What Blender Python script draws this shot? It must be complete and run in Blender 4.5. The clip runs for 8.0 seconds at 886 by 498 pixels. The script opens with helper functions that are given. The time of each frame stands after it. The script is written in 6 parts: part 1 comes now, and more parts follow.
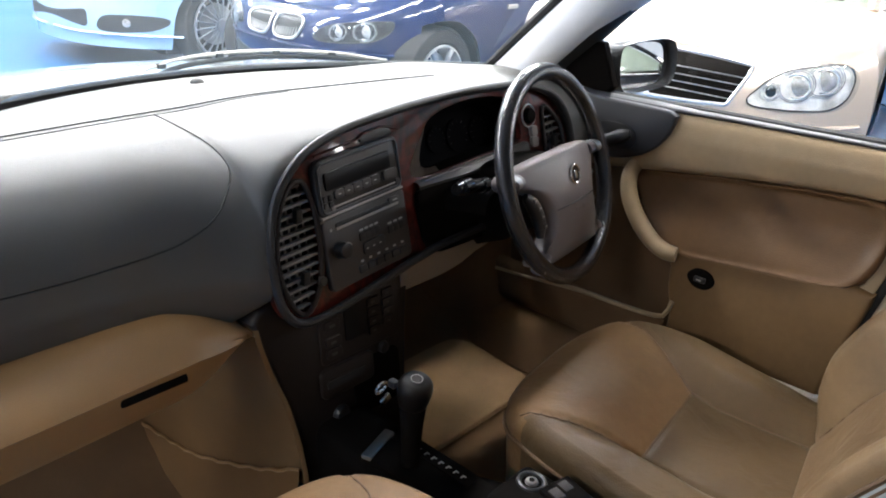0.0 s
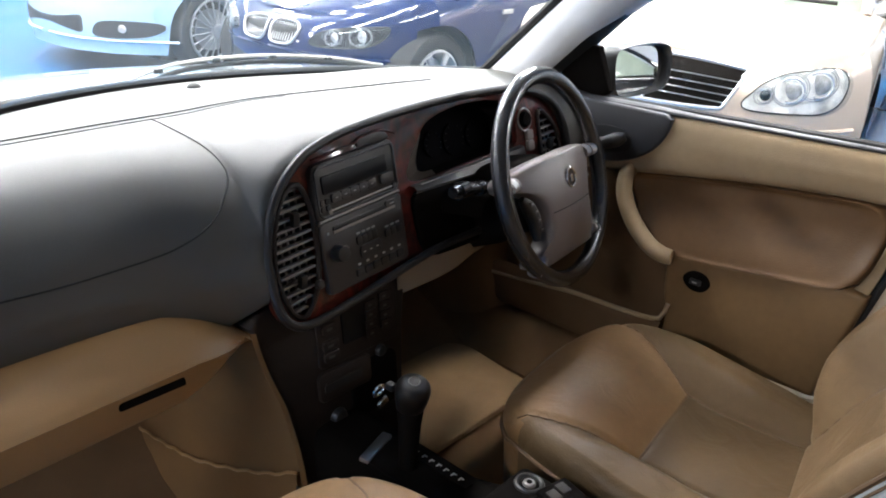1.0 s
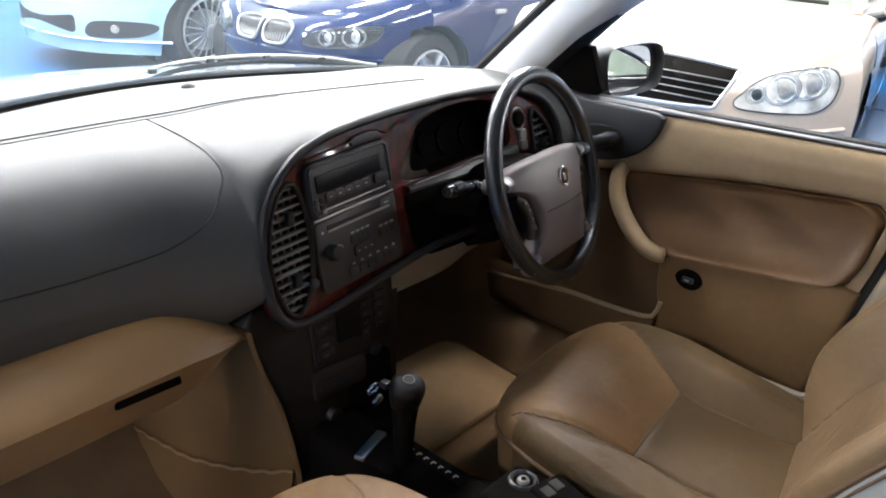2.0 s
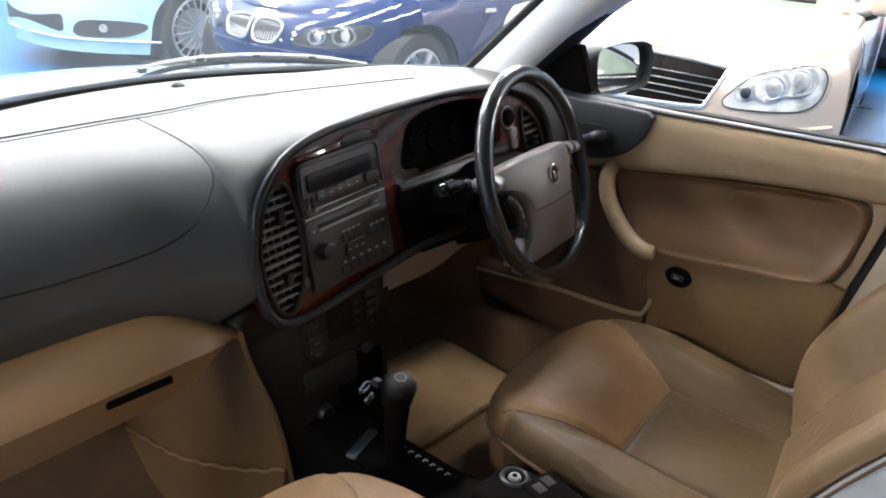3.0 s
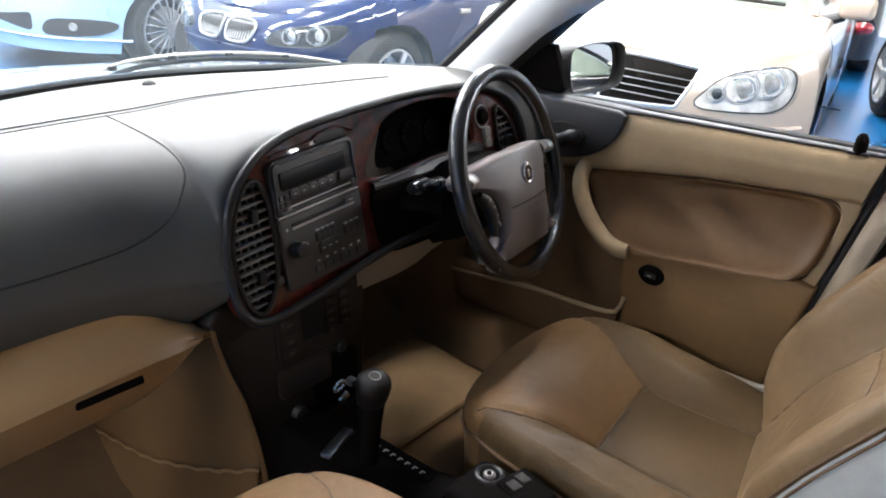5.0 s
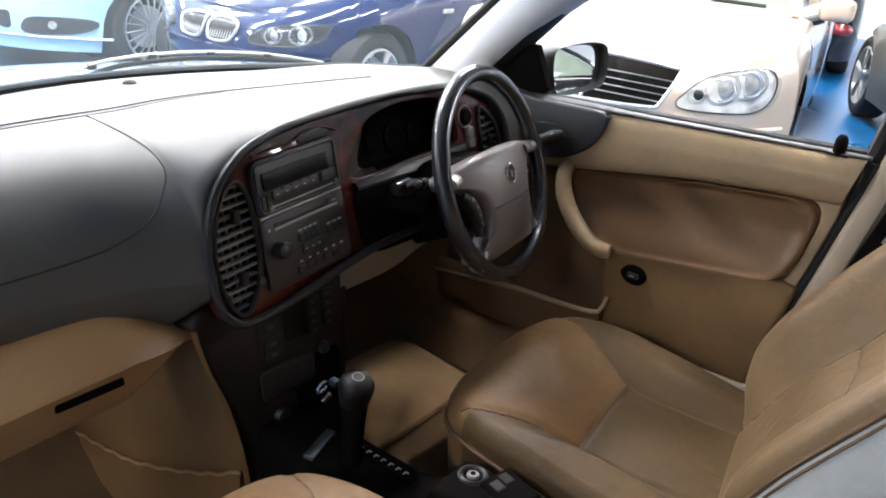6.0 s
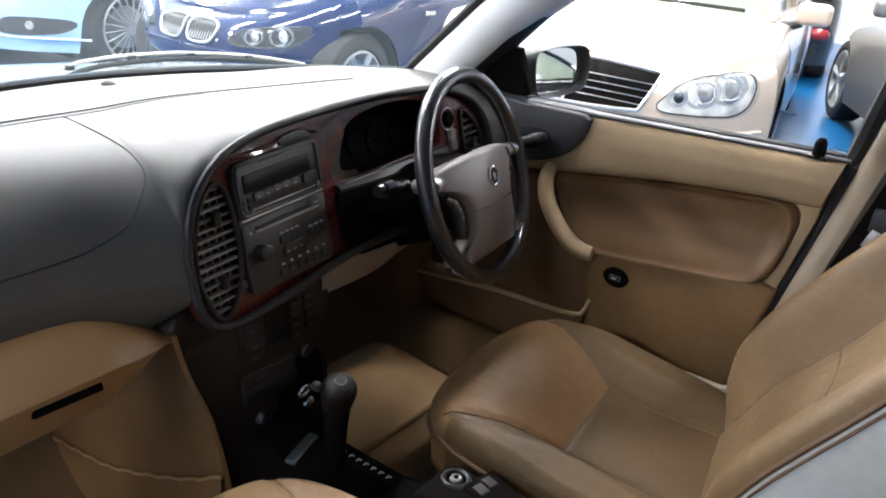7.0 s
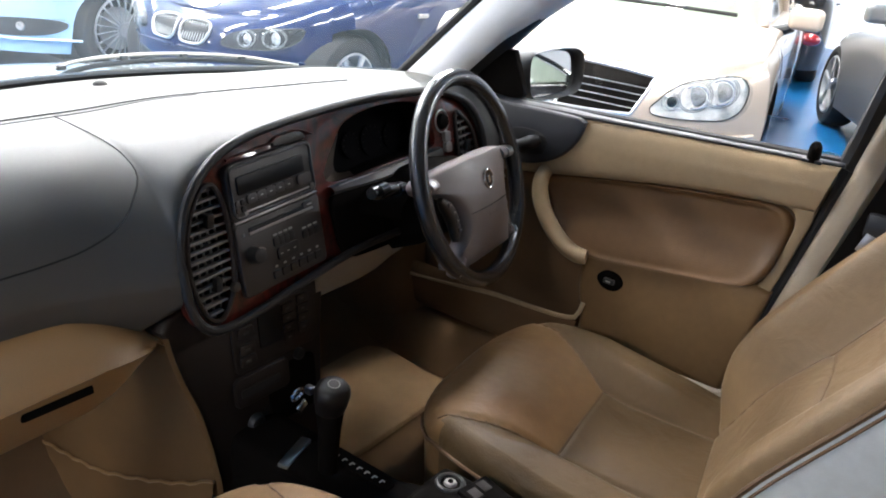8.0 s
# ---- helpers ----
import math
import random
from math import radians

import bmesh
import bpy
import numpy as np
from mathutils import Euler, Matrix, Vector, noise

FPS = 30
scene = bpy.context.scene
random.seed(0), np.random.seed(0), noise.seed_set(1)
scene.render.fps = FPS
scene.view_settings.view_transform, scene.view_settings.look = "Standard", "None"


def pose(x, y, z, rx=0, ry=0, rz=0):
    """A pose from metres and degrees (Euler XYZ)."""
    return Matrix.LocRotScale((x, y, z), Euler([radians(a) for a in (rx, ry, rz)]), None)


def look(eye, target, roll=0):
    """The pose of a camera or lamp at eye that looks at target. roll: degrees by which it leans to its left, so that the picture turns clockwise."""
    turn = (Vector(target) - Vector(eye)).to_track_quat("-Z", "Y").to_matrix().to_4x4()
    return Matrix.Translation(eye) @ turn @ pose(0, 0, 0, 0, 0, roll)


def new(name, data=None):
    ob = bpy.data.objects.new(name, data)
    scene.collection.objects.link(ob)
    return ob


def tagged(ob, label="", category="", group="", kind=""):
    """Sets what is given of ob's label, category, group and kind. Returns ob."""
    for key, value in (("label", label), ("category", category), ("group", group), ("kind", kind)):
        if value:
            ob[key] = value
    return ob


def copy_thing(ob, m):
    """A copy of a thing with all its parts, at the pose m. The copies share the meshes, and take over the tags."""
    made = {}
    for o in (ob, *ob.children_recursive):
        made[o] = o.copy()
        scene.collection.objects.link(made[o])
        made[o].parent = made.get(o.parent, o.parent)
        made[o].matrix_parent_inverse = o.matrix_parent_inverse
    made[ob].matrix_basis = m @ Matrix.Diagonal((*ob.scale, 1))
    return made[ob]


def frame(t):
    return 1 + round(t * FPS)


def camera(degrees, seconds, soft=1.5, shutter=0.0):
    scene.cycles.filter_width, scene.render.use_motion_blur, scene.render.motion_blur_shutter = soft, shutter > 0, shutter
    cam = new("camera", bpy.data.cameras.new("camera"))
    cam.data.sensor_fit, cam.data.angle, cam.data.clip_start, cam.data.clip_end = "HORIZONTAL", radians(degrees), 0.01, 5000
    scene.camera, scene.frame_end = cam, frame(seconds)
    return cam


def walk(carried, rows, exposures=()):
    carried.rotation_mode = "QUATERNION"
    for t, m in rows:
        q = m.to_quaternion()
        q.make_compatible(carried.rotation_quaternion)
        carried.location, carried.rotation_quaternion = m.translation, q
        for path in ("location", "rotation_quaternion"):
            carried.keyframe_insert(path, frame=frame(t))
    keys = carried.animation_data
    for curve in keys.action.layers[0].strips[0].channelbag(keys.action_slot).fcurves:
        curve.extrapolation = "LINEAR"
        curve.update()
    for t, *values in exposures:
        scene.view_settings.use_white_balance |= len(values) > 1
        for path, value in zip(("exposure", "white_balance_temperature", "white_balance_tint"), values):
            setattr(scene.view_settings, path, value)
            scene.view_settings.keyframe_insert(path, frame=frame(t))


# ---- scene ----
from mathutils.bvhtree import BVHTree

cam = camera(57.8, 8.0, 1.9)

PATH = [
    (0, (-0.786, -0.729, 1.31), (0.61, 0.456, 0.506), 4.2),
    (0.5, (-0.787, -0.728, 1.309), (0.614, 0.454, 0.511), 4.2),
    (1, (-0.791, -0.732, 1.309), (0.615, 0.45, 0.517), 4.1),
    (1.5, (-0.794, -0.735, 1.31), (0.616, 0.442, 0.519), 4.1),
    (3, (-0.8, -0.739, 1.311), (0.63, 0.413, 0.519), 4.2),
    (3.5, (-0.8, -0.739, 1.31), (0.64, 0.403, 0.519), 4.3),
    (4, (-0.8, -0.74, 1.308), (0.649, 0.391, 0.52), 4.5),
    (4.5, (-0.8, -0.742, 1.307), (0.659, 0.378, 0.521), 4.6),
    (6, (-0.798, -0.741, 1.307), (0.697, 0.333, 0.525), 5.2),
    (6.5, (-0.797, -0.739, 1.305), (0.713, 0.318, 0.528), 5.4),
    (7, (-0.796, -0.737, 1.306), (0.728, 0.302, 0.533), 5.7),
    (7.5, (-0.795, -0.734, 1.305), (0.739, 0.294, 0.536), 5.9),
    (8, (-0.793, -0.73, 1.302), (0.745, 0.295, 0.538), 6.1),
]
walk(cam, [(t, look(e, g, r)) for t, e, g, r in PATH])

# ---------- light and exposure ----------
scene.view_settings.exposure = 0.0
world = bpy.data.worlds.new("hall_air")
scene.world = world
world.use_nodes = True
world.node_tree.nodes["Background"].inputs[0].default_value = (0.80, 0.90, 1.0, 1)
world.node_tree.nodes["Background"].inputs[1].default_value = 0.25
LAMP_POWER = 140.0


# ---------- materials ----------
def material(name, color, rough=0.5, metal=0.0, vary=0.12, scale=6.0, fine=180.0, bump=0.0, coat=0.0, tint=None, spec=0.5, wear=0.0):
    """Principled surface with broad tone drift, fine grain, relief and rough patches."""
    m = bpy.data.materials.new(name)
    m.use_nodes = True
    nt = m.node_tree
    b = nt.nodes["Principled BSDF"]
    b.inputs["Metallic"].default_value = metal
    b.inputs["Coat Weight"].default_value = coat
    b.inputs["Coat Roughness"].default_value = 0.05
    b.inputs["Specular IOR Level"].default_value = spec
    tc = nt.nodes.new("ShaderNodeTexCoord")
    n1 = nt.nodes.new("ShaderNodeTexNoise")
    n1.inputs["Scale"].default_value = scale
    n1.inputs["Detail"].default_value = 5
    n2 = nt.nodes.new("ShaderNodeTexNoise")
    n2.inputs["Scale"].default_value = fine
    n2.inputs["Detail"].default_value = 3
    for n in (n1, n2):
        nt.links.new(tc.outputs["Object"], n.inputs["Vector"])
    ramp = nt.nodes.new("ShaderNodeMapRange")
    ramp.inputs["From Min"].default_value, ramp.inputs["From Max"].default_value = 0.3, 0.7
    nt.links.new(n1.outputs["Fac"], ramp.inputs["Value"])
    mix = nt.nodes.new("ShaderNodeMix")
    mix.data_type = "RGBA"
    c = Vector(color)
    dark = c * (1 - vary)
    lite = Vector(tint) if tint else c * (1 + vary)
    mix.inputs["A"].default_value = (*dark, 1)
    mix.inputs["B"].default_value = (*lite, 1)
    nt.links.new(ramp.outputs["Result"], mix.inputs["Factor"])
    grain = nt.nodes.new("ShaderNodeMix")
    grain.data_type, grain.blend_type = "RGBA", "MULTIPLY"
    grain.inputs["Factor"].default_value = 0.25 + wear
    nt.links.new(mix.outputs["Result"], grain.inputs["A"])
    g2 = nt.nodes.new("ShaderNodeMapRange")
    g2.inputs["From Min"].default_value, g2.inputs["From Max"].default_value = 0.3, 0.7
    g2.inputs["To Min"].default_value, g2.inputs["To Max"].default_value = 0.75, 1.1
    nt.links.new(n2.outputs["Fac"], g2.inputs["Value"])
    nt.links.new(g2.outputs["Result"], grain.inputs["B"])
    nt.links.new(grain.outputs["Result"], b.inputs["Base Color"])
    rr = nt.nodes.new("ShaderNodeMapRange")
    rr.inputs["From Min"].default_value, rr.inputs["From Max"].default_value = 0.3, 0.7
    rr.inputs["To Min"].default_value, rr.inputs["To Max"].default_value = max(0.02, rough * 0.88), min(1, rough * 1.12)
    nt.links.new(n1.outputs["Fac"], rr.inputs["Value"])
    nt.links.new(rr.outputs["Result"], b.inputs["Roughness"])
    if bump:
        bp = nt.nodes.new("ShaderNodeBump")
        bp.inputs["Strength"].default_value = bump
        bp.inputs["Distance"].default_value = 0.002
        nt.links.new(n2.outputs["Fac"], bp.inputs["Height"])
        nt.links.new(bp.outputs["Normal"], b.inputs["Normal"])
    return m


def leather(name, color, rough=0.42, crease=0.25, tint=None, vary=0.16):
    """Leather: cell grain, broad tone drift and soft creases."""
    m = material(name, color, rough, vary=vary, scale=7, fine=60, spec=0.24, tint=tint)
    nt = m.node_tree
    b = nt.nodes["Principled BSDF"]
    tc = nt.nodes["Texture Coordinate"]
    vor = nt.nodes.new("ShaderNodeTexVoronoi")
    vor.inputs["Scale"].default_value = 420
    nt.links.new(tc.outputs["Object"], vor.inputs["Vector"])
    bp = nt.nodes.new("ShaderNodeBump")
    bp.inputs["Strength"].default_value, bp.inputs["Distance"].default_value = 0.18, 0.001
    nt.links.new(vor.outputs["Distance"], bp.inputs["Height"])
    fold = nt.nodes.new("ShaderNodeTexNoise")
    fold.inputs["Scale"].default_value, fold.inputs["Detail"].default_value, fold.inputs["Distortion"].default_value = 14, 3, 1.2
    nt.links.new(tc.outputs["Object"], fold.inputs["Vector"])
    bp2 = nt.nodes.new("ShaderNodeBump")
    bp2.inputs["Strength"].default_value, bp2.inputs["Distance"].default_value = crease, 0.012
    nt.links.new(fold.outputs["Fac"], bp2.inputs["Height"])
    nt.links.new(bp.outputs["Normal"], bp2.inputs["Normal"])
    nt.links.new(bp2.outputs["Normal"], b.inputs["Normal"])
    return m


def burr_wood(name):
    """Dark red burr walnut under clear lacquer."""
    m = bpy.data.materials.new(name)
    m.use_nodes = True
    nt = m.node_tree
    b = nt.nodes["Principled BSDF"]
    b.inputs["Roughness"].default_value = 0.3
    b.inputs["Specular IOR Level"].default_value = 0.15
    b.inputs["Coat Weight"].default_value = 0.8
    b.inputs["Coat Roughness"].default_value = 0.06
    tc = nt.nodes.new("ShaderNodeTexCoord")
    n = nt.nodes.new("ShaderNodeTexNoise")
    n.inputs["Scale"].default_value, n.inputs["Detail"].default_value, n.inputs["Distortion"].default_value = 22, 8, 2.5
    nt.links.new(tc.outputs["Object"], n.inputs["Vector"])
    r = nt.nodes.new("ShaderNodeValToRGB")
    r.color_ramp.elements[0].position, r.color_ramp.elements[0].color = 0.34, (0.022, 0.006, 0.004, 1)
    r.color_ramp.elements[1].position, r.color_ramp.elements[1].color = 0.74, (0.135, 0.017, 0.010, 1)
    nt.links.new(n.outputs["Fac"], r.inputs["Fac"])
    nt.links.new(r.outputs["Color"], b.inputs["Base Color"])
    return m


def glass(name, color=(0.9, 0.95, 0.95), rough=0.0, film=0.0):
    m = bpy.data.materials.new(name)
    m.use_nodes = True
    nt = m.node_tree
    nt.nodes.remove(nt.nodes["Principled BSDF"])
    t = nt.nodes.new("ShaderNodeBsdfTransparent")
    t.inputs[0].default_value = (*color, 1)
    g = nt.nodes.new("ShaderNodeBsdfGlossy")
    g.inputs["Roughness"].default_value = rough
    lw = nt.nodes.new("ShaderNodeLayerWeight")
    pw = nt.nodes.new("ShaderNodeMath")
    pw.operation = "POWER"
    pw.inputs[1].default_value = 5.0
    nt.links.new(lw.outputs["Facing"], pw.inputs[0])
    f = nt.nodes.new("ShaderNodeMapRange")
    f.inputs["To Min"].default_value, f.inputs["To Max"].default_value = 0.05, 0.9
    nt.links.new(pw.outputs[0], f.inputs["Value"])
    mx = nt.nodes.new("ShaderNodeMixShader")
    nt.links.new(f.outputs[0], mx.inputs[0])
    nt.links.new(t.outputs[0], mx.inputs[1])
    nt.links.new(g.outputs[0], mx.inputs[2])
    out = mx
    if film:
        # thin bluish veil that stands in for the dash's reflection in the screen
        haze = nt.nodes.new("ShaderNodeBsdfTranslucent")
        haze.inputs["Color"].default_value = (0.62, 0.84, 1.0, 1)
        tc = nt.nodes.new("ShaderNodeTexCoord")
        n = nt.nodes.new("ShaderNodeTexNoise")
        n.inputs["Scale"].default_value, n.inputs["Detail"].default_value = 3.0, 3.0
        nt.links.new(tc.outputs["Object"], n.inputs["Vector"])
        amount = nt.nodes.new("ShaderNodeMapRange")
        amount.inputs["From Min"].default_value, amount.inputs["From Max"].default_value = 0.3, 0.7
        amount.inputs["To Min"].default_value, amount.inputs["To Max"].default_value = film * 0.7, film * 1.3
        nt.links.new(n.outputs["Fac"], amount.inputs["Value"])
        out = nt.nodes.new("ShaderNodeMixShader")
        nt.links.new(amount.outputs[0], out.inputs[0])
        nt.links.new(mx.outputs[0], out.inputs[1])
        nt.links.new(haze.outputs[0], out.inputs[2])
    nt.links.new(out.outputs[0], nt.nodes["Material Output"].inputs["Surface"])
    return m


def glow(name, color, power):
    m = bpy.data.materials.new(name)
    m.use_nodes = True
    b = m.node_tree.nodes["Principled BSDF"]
    b.inputs["Base Color"].default_value = (0.8, 0.8, 0.8, 1)
    b.inputs["Emission Color"].default_value = (*color, 1)
    b.inputs["Emission Strength"].default_value = power
    return m


M_dash = material("dash_grey_plastic", (0.072, 0.0705, 0.065), 0.42, vary=0.06, fine=900, bump=0.25, spec=0.62)
M_console = material("console_dark_plastic", (0.0185, 0.0132, 0.0115), 0.5, vary=0.1, fine=900, bump=0.2, spec=0.3)
M_black = material("black_plastic", (0.016, 0.016, 0.017), 0.38, vary=0.15, fine=700, bump=0.12)
M_rubber = material("black_rubber", (0.015, 0.015, 0.016), 0.7, vary=0.2, fine=500, bump=0.2)
M_radio = material("radio_brown_plastic", (0.031, 0.026, 0.0245), 0.40, vary=0.08, fine=800, bump=0.1)
M_line = material("bright_trim_line", (0.34, 0.31, 0.29), 0.35, metal=0.3, vary=0.08, fine=400)
M_corner = material("corner_grey_plastic", (0.026, 0.027, 0.031), 0.42, vary=0.08, fine=900, bump=0.2)
M_button = material("button_grey_plastic", (0.050, 0.045, 0.042), 0.40, vary=0.08, fine=800)
M_slat = material("vent_slat_plastic", (0.22, 0.20, 0.19), 0.32, vary=0.08, fine=800)
M_badge = material("badge_enamel", (0.030, 0.012, 0.014), 0.25, vary=0.1)
M_gloss = material("glossy_black_plastic", (0.007, 0.007, 0.008), 0.16, vary=0.15, fine=500, spec=0.45)
M_pit = material("dial_reflection_plastic", (0.105, 0.085, 0.070), 0.30, vary=0.10, fine=700, bump=0.1)
M_dial = material("dial_black", (0.004, 0.004, 0.005), 0.9, vary=0.1, spec=0.05)
M_matte = material("matte_black_plastic", (0.0055, 0.0045, 0.004), 0.8, vary=0.15, fine=700, bump=0.15, spec=0.04)
M_mark = material("pale_print", (0.40, 0.40, 0.38), 0.5, vary=0.05)
M_display = material("dark_display_glass", (0.005, 0.006, 0.008), 0.30, vary=0.1, spec=0.2)
M_wood = burr_wood("burr_walnut")
M_chrome = material("chrome", (0.78, 0.79, 0.8), 0.08, metal=1.0, vary=0.03)
M_satin = material("satin_metal", (0.5, 0.5, 0.5), 0.32, metal=1.0, vary=0.08)
M_knob = material("gear_knob_leather", (0.007, 0.006, 0.006), 0.42, vary=0.2, fine=500, bump=0.15, spec=0.3)
M_wheel_leather = material("black_steering_leather", (0.022, 0.022, 0.024), 0.24, vary=0.15, fine=500, bump=0.10, coat=0.35)
M_hub = material("hub_brown_grey_plastic", (0.195, 0.168, 0.164), 0.30, vary=0.06, fine=900, bump=0.2)
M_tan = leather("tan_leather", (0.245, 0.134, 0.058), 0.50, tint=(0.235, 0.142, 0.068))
# backrest leather, darker and less saturated than the cushion's tan
M_back = leather("backrest_tan_leather", (0.165, 0.106, 0.054), 0.48, vary=0.08)
# darker cushion leather: soiling plus shade put into the colour
M_bolster = leather("soiled_shaded_leather", (0.106, 0.067, 0.032), 0.48, crease=0.3)
M_door = leather("door_beige_vinyl", (0.345, 0.252, 0.150), 0.5, crease=0.02, vary=0.04)
# door vinyl again, with the light's fall-off put into a darker tone
M_door_low = leather("shaded_door_vinyl", (0.190, 0.112, 0.050), 0.5, crease=0.02, vary=0.05)
M_door_insert = leather("door_brown_leather", (0.162, 0.092, 0.044), 0.44, crease=0.01, vary=0.05)
M_beige = material("beige_plastic", (0.345, 0.195, 0.080), 0.5, vary=0.06, fine=800, bump=0.2)
M_post = material("pillar_beige_plastic", (0.40, 0.325, 0.235), 0.55, vary=0.06, fine=800, bump=0.2)
M_strap = material("pale_webbing", (0.42, 0.38, 0.32), 0.8, vary=0.1, fine=900, bump=0.3)
M_seam = material("seam_thread", (0.13, 0.075, 0.038), 0.7, vary=0.2)
M_side = leather("grey_white_vinyl", (0.50, 0.52, 0.52), 0.40, crease=0.15, vary=0.06)
M_carpet = material("beige_carpet", (0.205, 0.125, 0.066), 0.95, vary=0.12, scale=9, fine=700, bump=0.9, spec=0.1)
# carpet tone with the shade of the door's lower front put in
M_pocket = material("shaded_pocket_carpet", (0.130, 0.078, 0.042), 0.95, vary=0.10, scale=9, fine=700, bump=0.7, spec=0.1)
M_panel = material("console_side_carpet", (0.190, 0.108, 0.048), 0.9, vary=0.10, scale=9, fine=600, bump=0.5, spec=0.1)
M_mat = material("mat_carpet", (0.34, 0.215, 0.112), 0.95, vary=0.16, scale=9, fine=700, bump=0.9, spec=0.1)
M_pillar = material("pillar_grey_cloth", (0.84, 0.85, 0.86), 0.8, vary=0.06, fine=700, bump=0.3, spec=0.2)
M_headliner = material("headliner_cloth", (0.5, 0.48, 0.44), 0.9, vary=0.06, fine=600, bump=0.3, spec=0.1)
M_glass = glass("clear_glass", (0.93, 0.96, 0.96))
M_screen = glass("hazed_screen_glass", (0.93, 0.96, 0.96), film=0.018)
M_trim = material("bright_trim", (0.72, 0.72, 0.72), 0.22, metal=0.55, vary=0.05)
M_mirror = material("mirror_silver", (0.9, 0.9, 0.9), 0.01, metal=1.0, vary=0.0)


def paint(name, color, metal=0.3, rough=0.3, spec=0.5):
    return material(name, color, rough, metal=metal, vary=0.03, scale=2, fine=1200, coat=1.0, spec=spec)


M_champagne = paint("champagne_paint", (0.62, 0.50, 0.395), 0.30, 0.35)
M_blue = paint("deep_blue_paint", (0.001, 0.010, 0.062), 0.0, 0.3, 0.12)
M_white_paint = paint("pale_silver_paint", (0.44, 0.60, 0.70), 0.3, 0.35)
M_grey_paint = paint("grey_paint", (0.25, 0.245, 0.245), 0.5, 0.35)
M_dark_grey = paint("dark_grey_paint", (0.010, 0.010, 0.011), 0.0, 0.45, 0.05)
M_silver = paint("silver_green_paint", (0.35, 0.38, 0.38), 0.6, 0.35)
M_tyre = material("tyre_rubber", (0.014, 0.014, 0.015), 0.8, vary=0.2, fine=300, bump=0.2)
M_alloy = material("alloy_silver", (0.42, 0.43, 0.44), 0.35, metal=0.3, vary=0.06)
M_lamp_glass = glass("headlamp_lens", (0.92, 0.94, 0.95), 0.02)
M_lamp_back = material("headlamp_reflector", (0.84, 0.79, 0.72), 0.36, metal=0.15, vary=0.35, scale=16, fine=60)
M_lamp_grey = material("lamp_lens_grey", (0.40, 0.385, 0.365), 0.15, metal=0.15, vary=0.4, scale=30, fine=60)
M_lamp_dark = material("dark_lamp_shell", (0.035, 0.035, 0.038), 0.25, metal=0.3, vary=0.35, scale=16, fine=60)
M_wiper = material("wiper_grey", (0.27, 0.26, 0.23), 0.5, vary=0.15)
M_red_lens = material("red_lens", (0.22, 0.008, 0.012), 0.15, vary=0.05, coat=1.0)
M_auto_glass = material("dark_car_glass", (0.02, 0.025, 0.025), 0.04, vary=0.05, coat=1.0)
M_green_glass = material("pale_green_glass", (0.28, 0.32, 0.25), 0.05, vary=0.15, scale=3, coat=1.0)
M_floor = material("blue_floor_paint", (0.003, 0.085, 0.225), 0.30, vary=0.12, scale=1.2, fine=60, wear=0.1, spec=0.35)
M_wall = material("white_wall_paint", (0.78, 0.79, 0.8), 0.7, vary=0.04, scale=0.8, fine=40, bump=0.1)
M_ceiling = material("white_ceiling_paint", (0.50, 0.51, 0.52), 0.8, vary=0.04, scale=0.6)
M_light = glow("light_diffuser", (1.0, 0.985, 0.98), LAMP_POWER)
M_paper = material("white_paper", (0.8, 0.8, 0.78), 0.8, vary=0.03)


# ---------- geometry helpers ----------
def part(name, bm, mat, parent=None, label="", smooth=True, angle=35, keep=False):
    if not keep:
        bmesh.ops.recalc_face_normals(bm, faces=bm.faces)
    me = bpy.data.meshes.new(name)
    if smooth:
        lim = radians(angle)
        for f in bm.faces:
            f.smooth = True
        for e in bm.edges:
            if len(e.link_faces) == 2 and e.calc_face_angle(0) > lim:
                e.smooth = False
    bm.to_mesh(me)
    bm.free()
    me.materials.append(mat)
    ob = new(name, me)
    if parent is not None:
        ob.parent = parent
        base = parent
        shift = Matrix()
        while base is not None:
            shift = base.matrix_basis @ shift if base.type == "EMPTY" else shift
            base = base.parent
        if parent.type == "EMPTY":
            ob.matrix_parent_inverse = shift.inverted()
    if label:
        tagged(ob, label)
    return ob


def thing(name, label, category, at=(0, 0, 0), group=""):
    e = new(name)
    e.empty_display_size = 0.05
    e.matrix_basis = Matrix.Translation(at)
    return tagged(e, label, category, group)


def solo(name, bm, mat, label, category, group="", kind="", **k):
    return tagged(part(name, bm, mat, None, **k), label, category, group, kind)


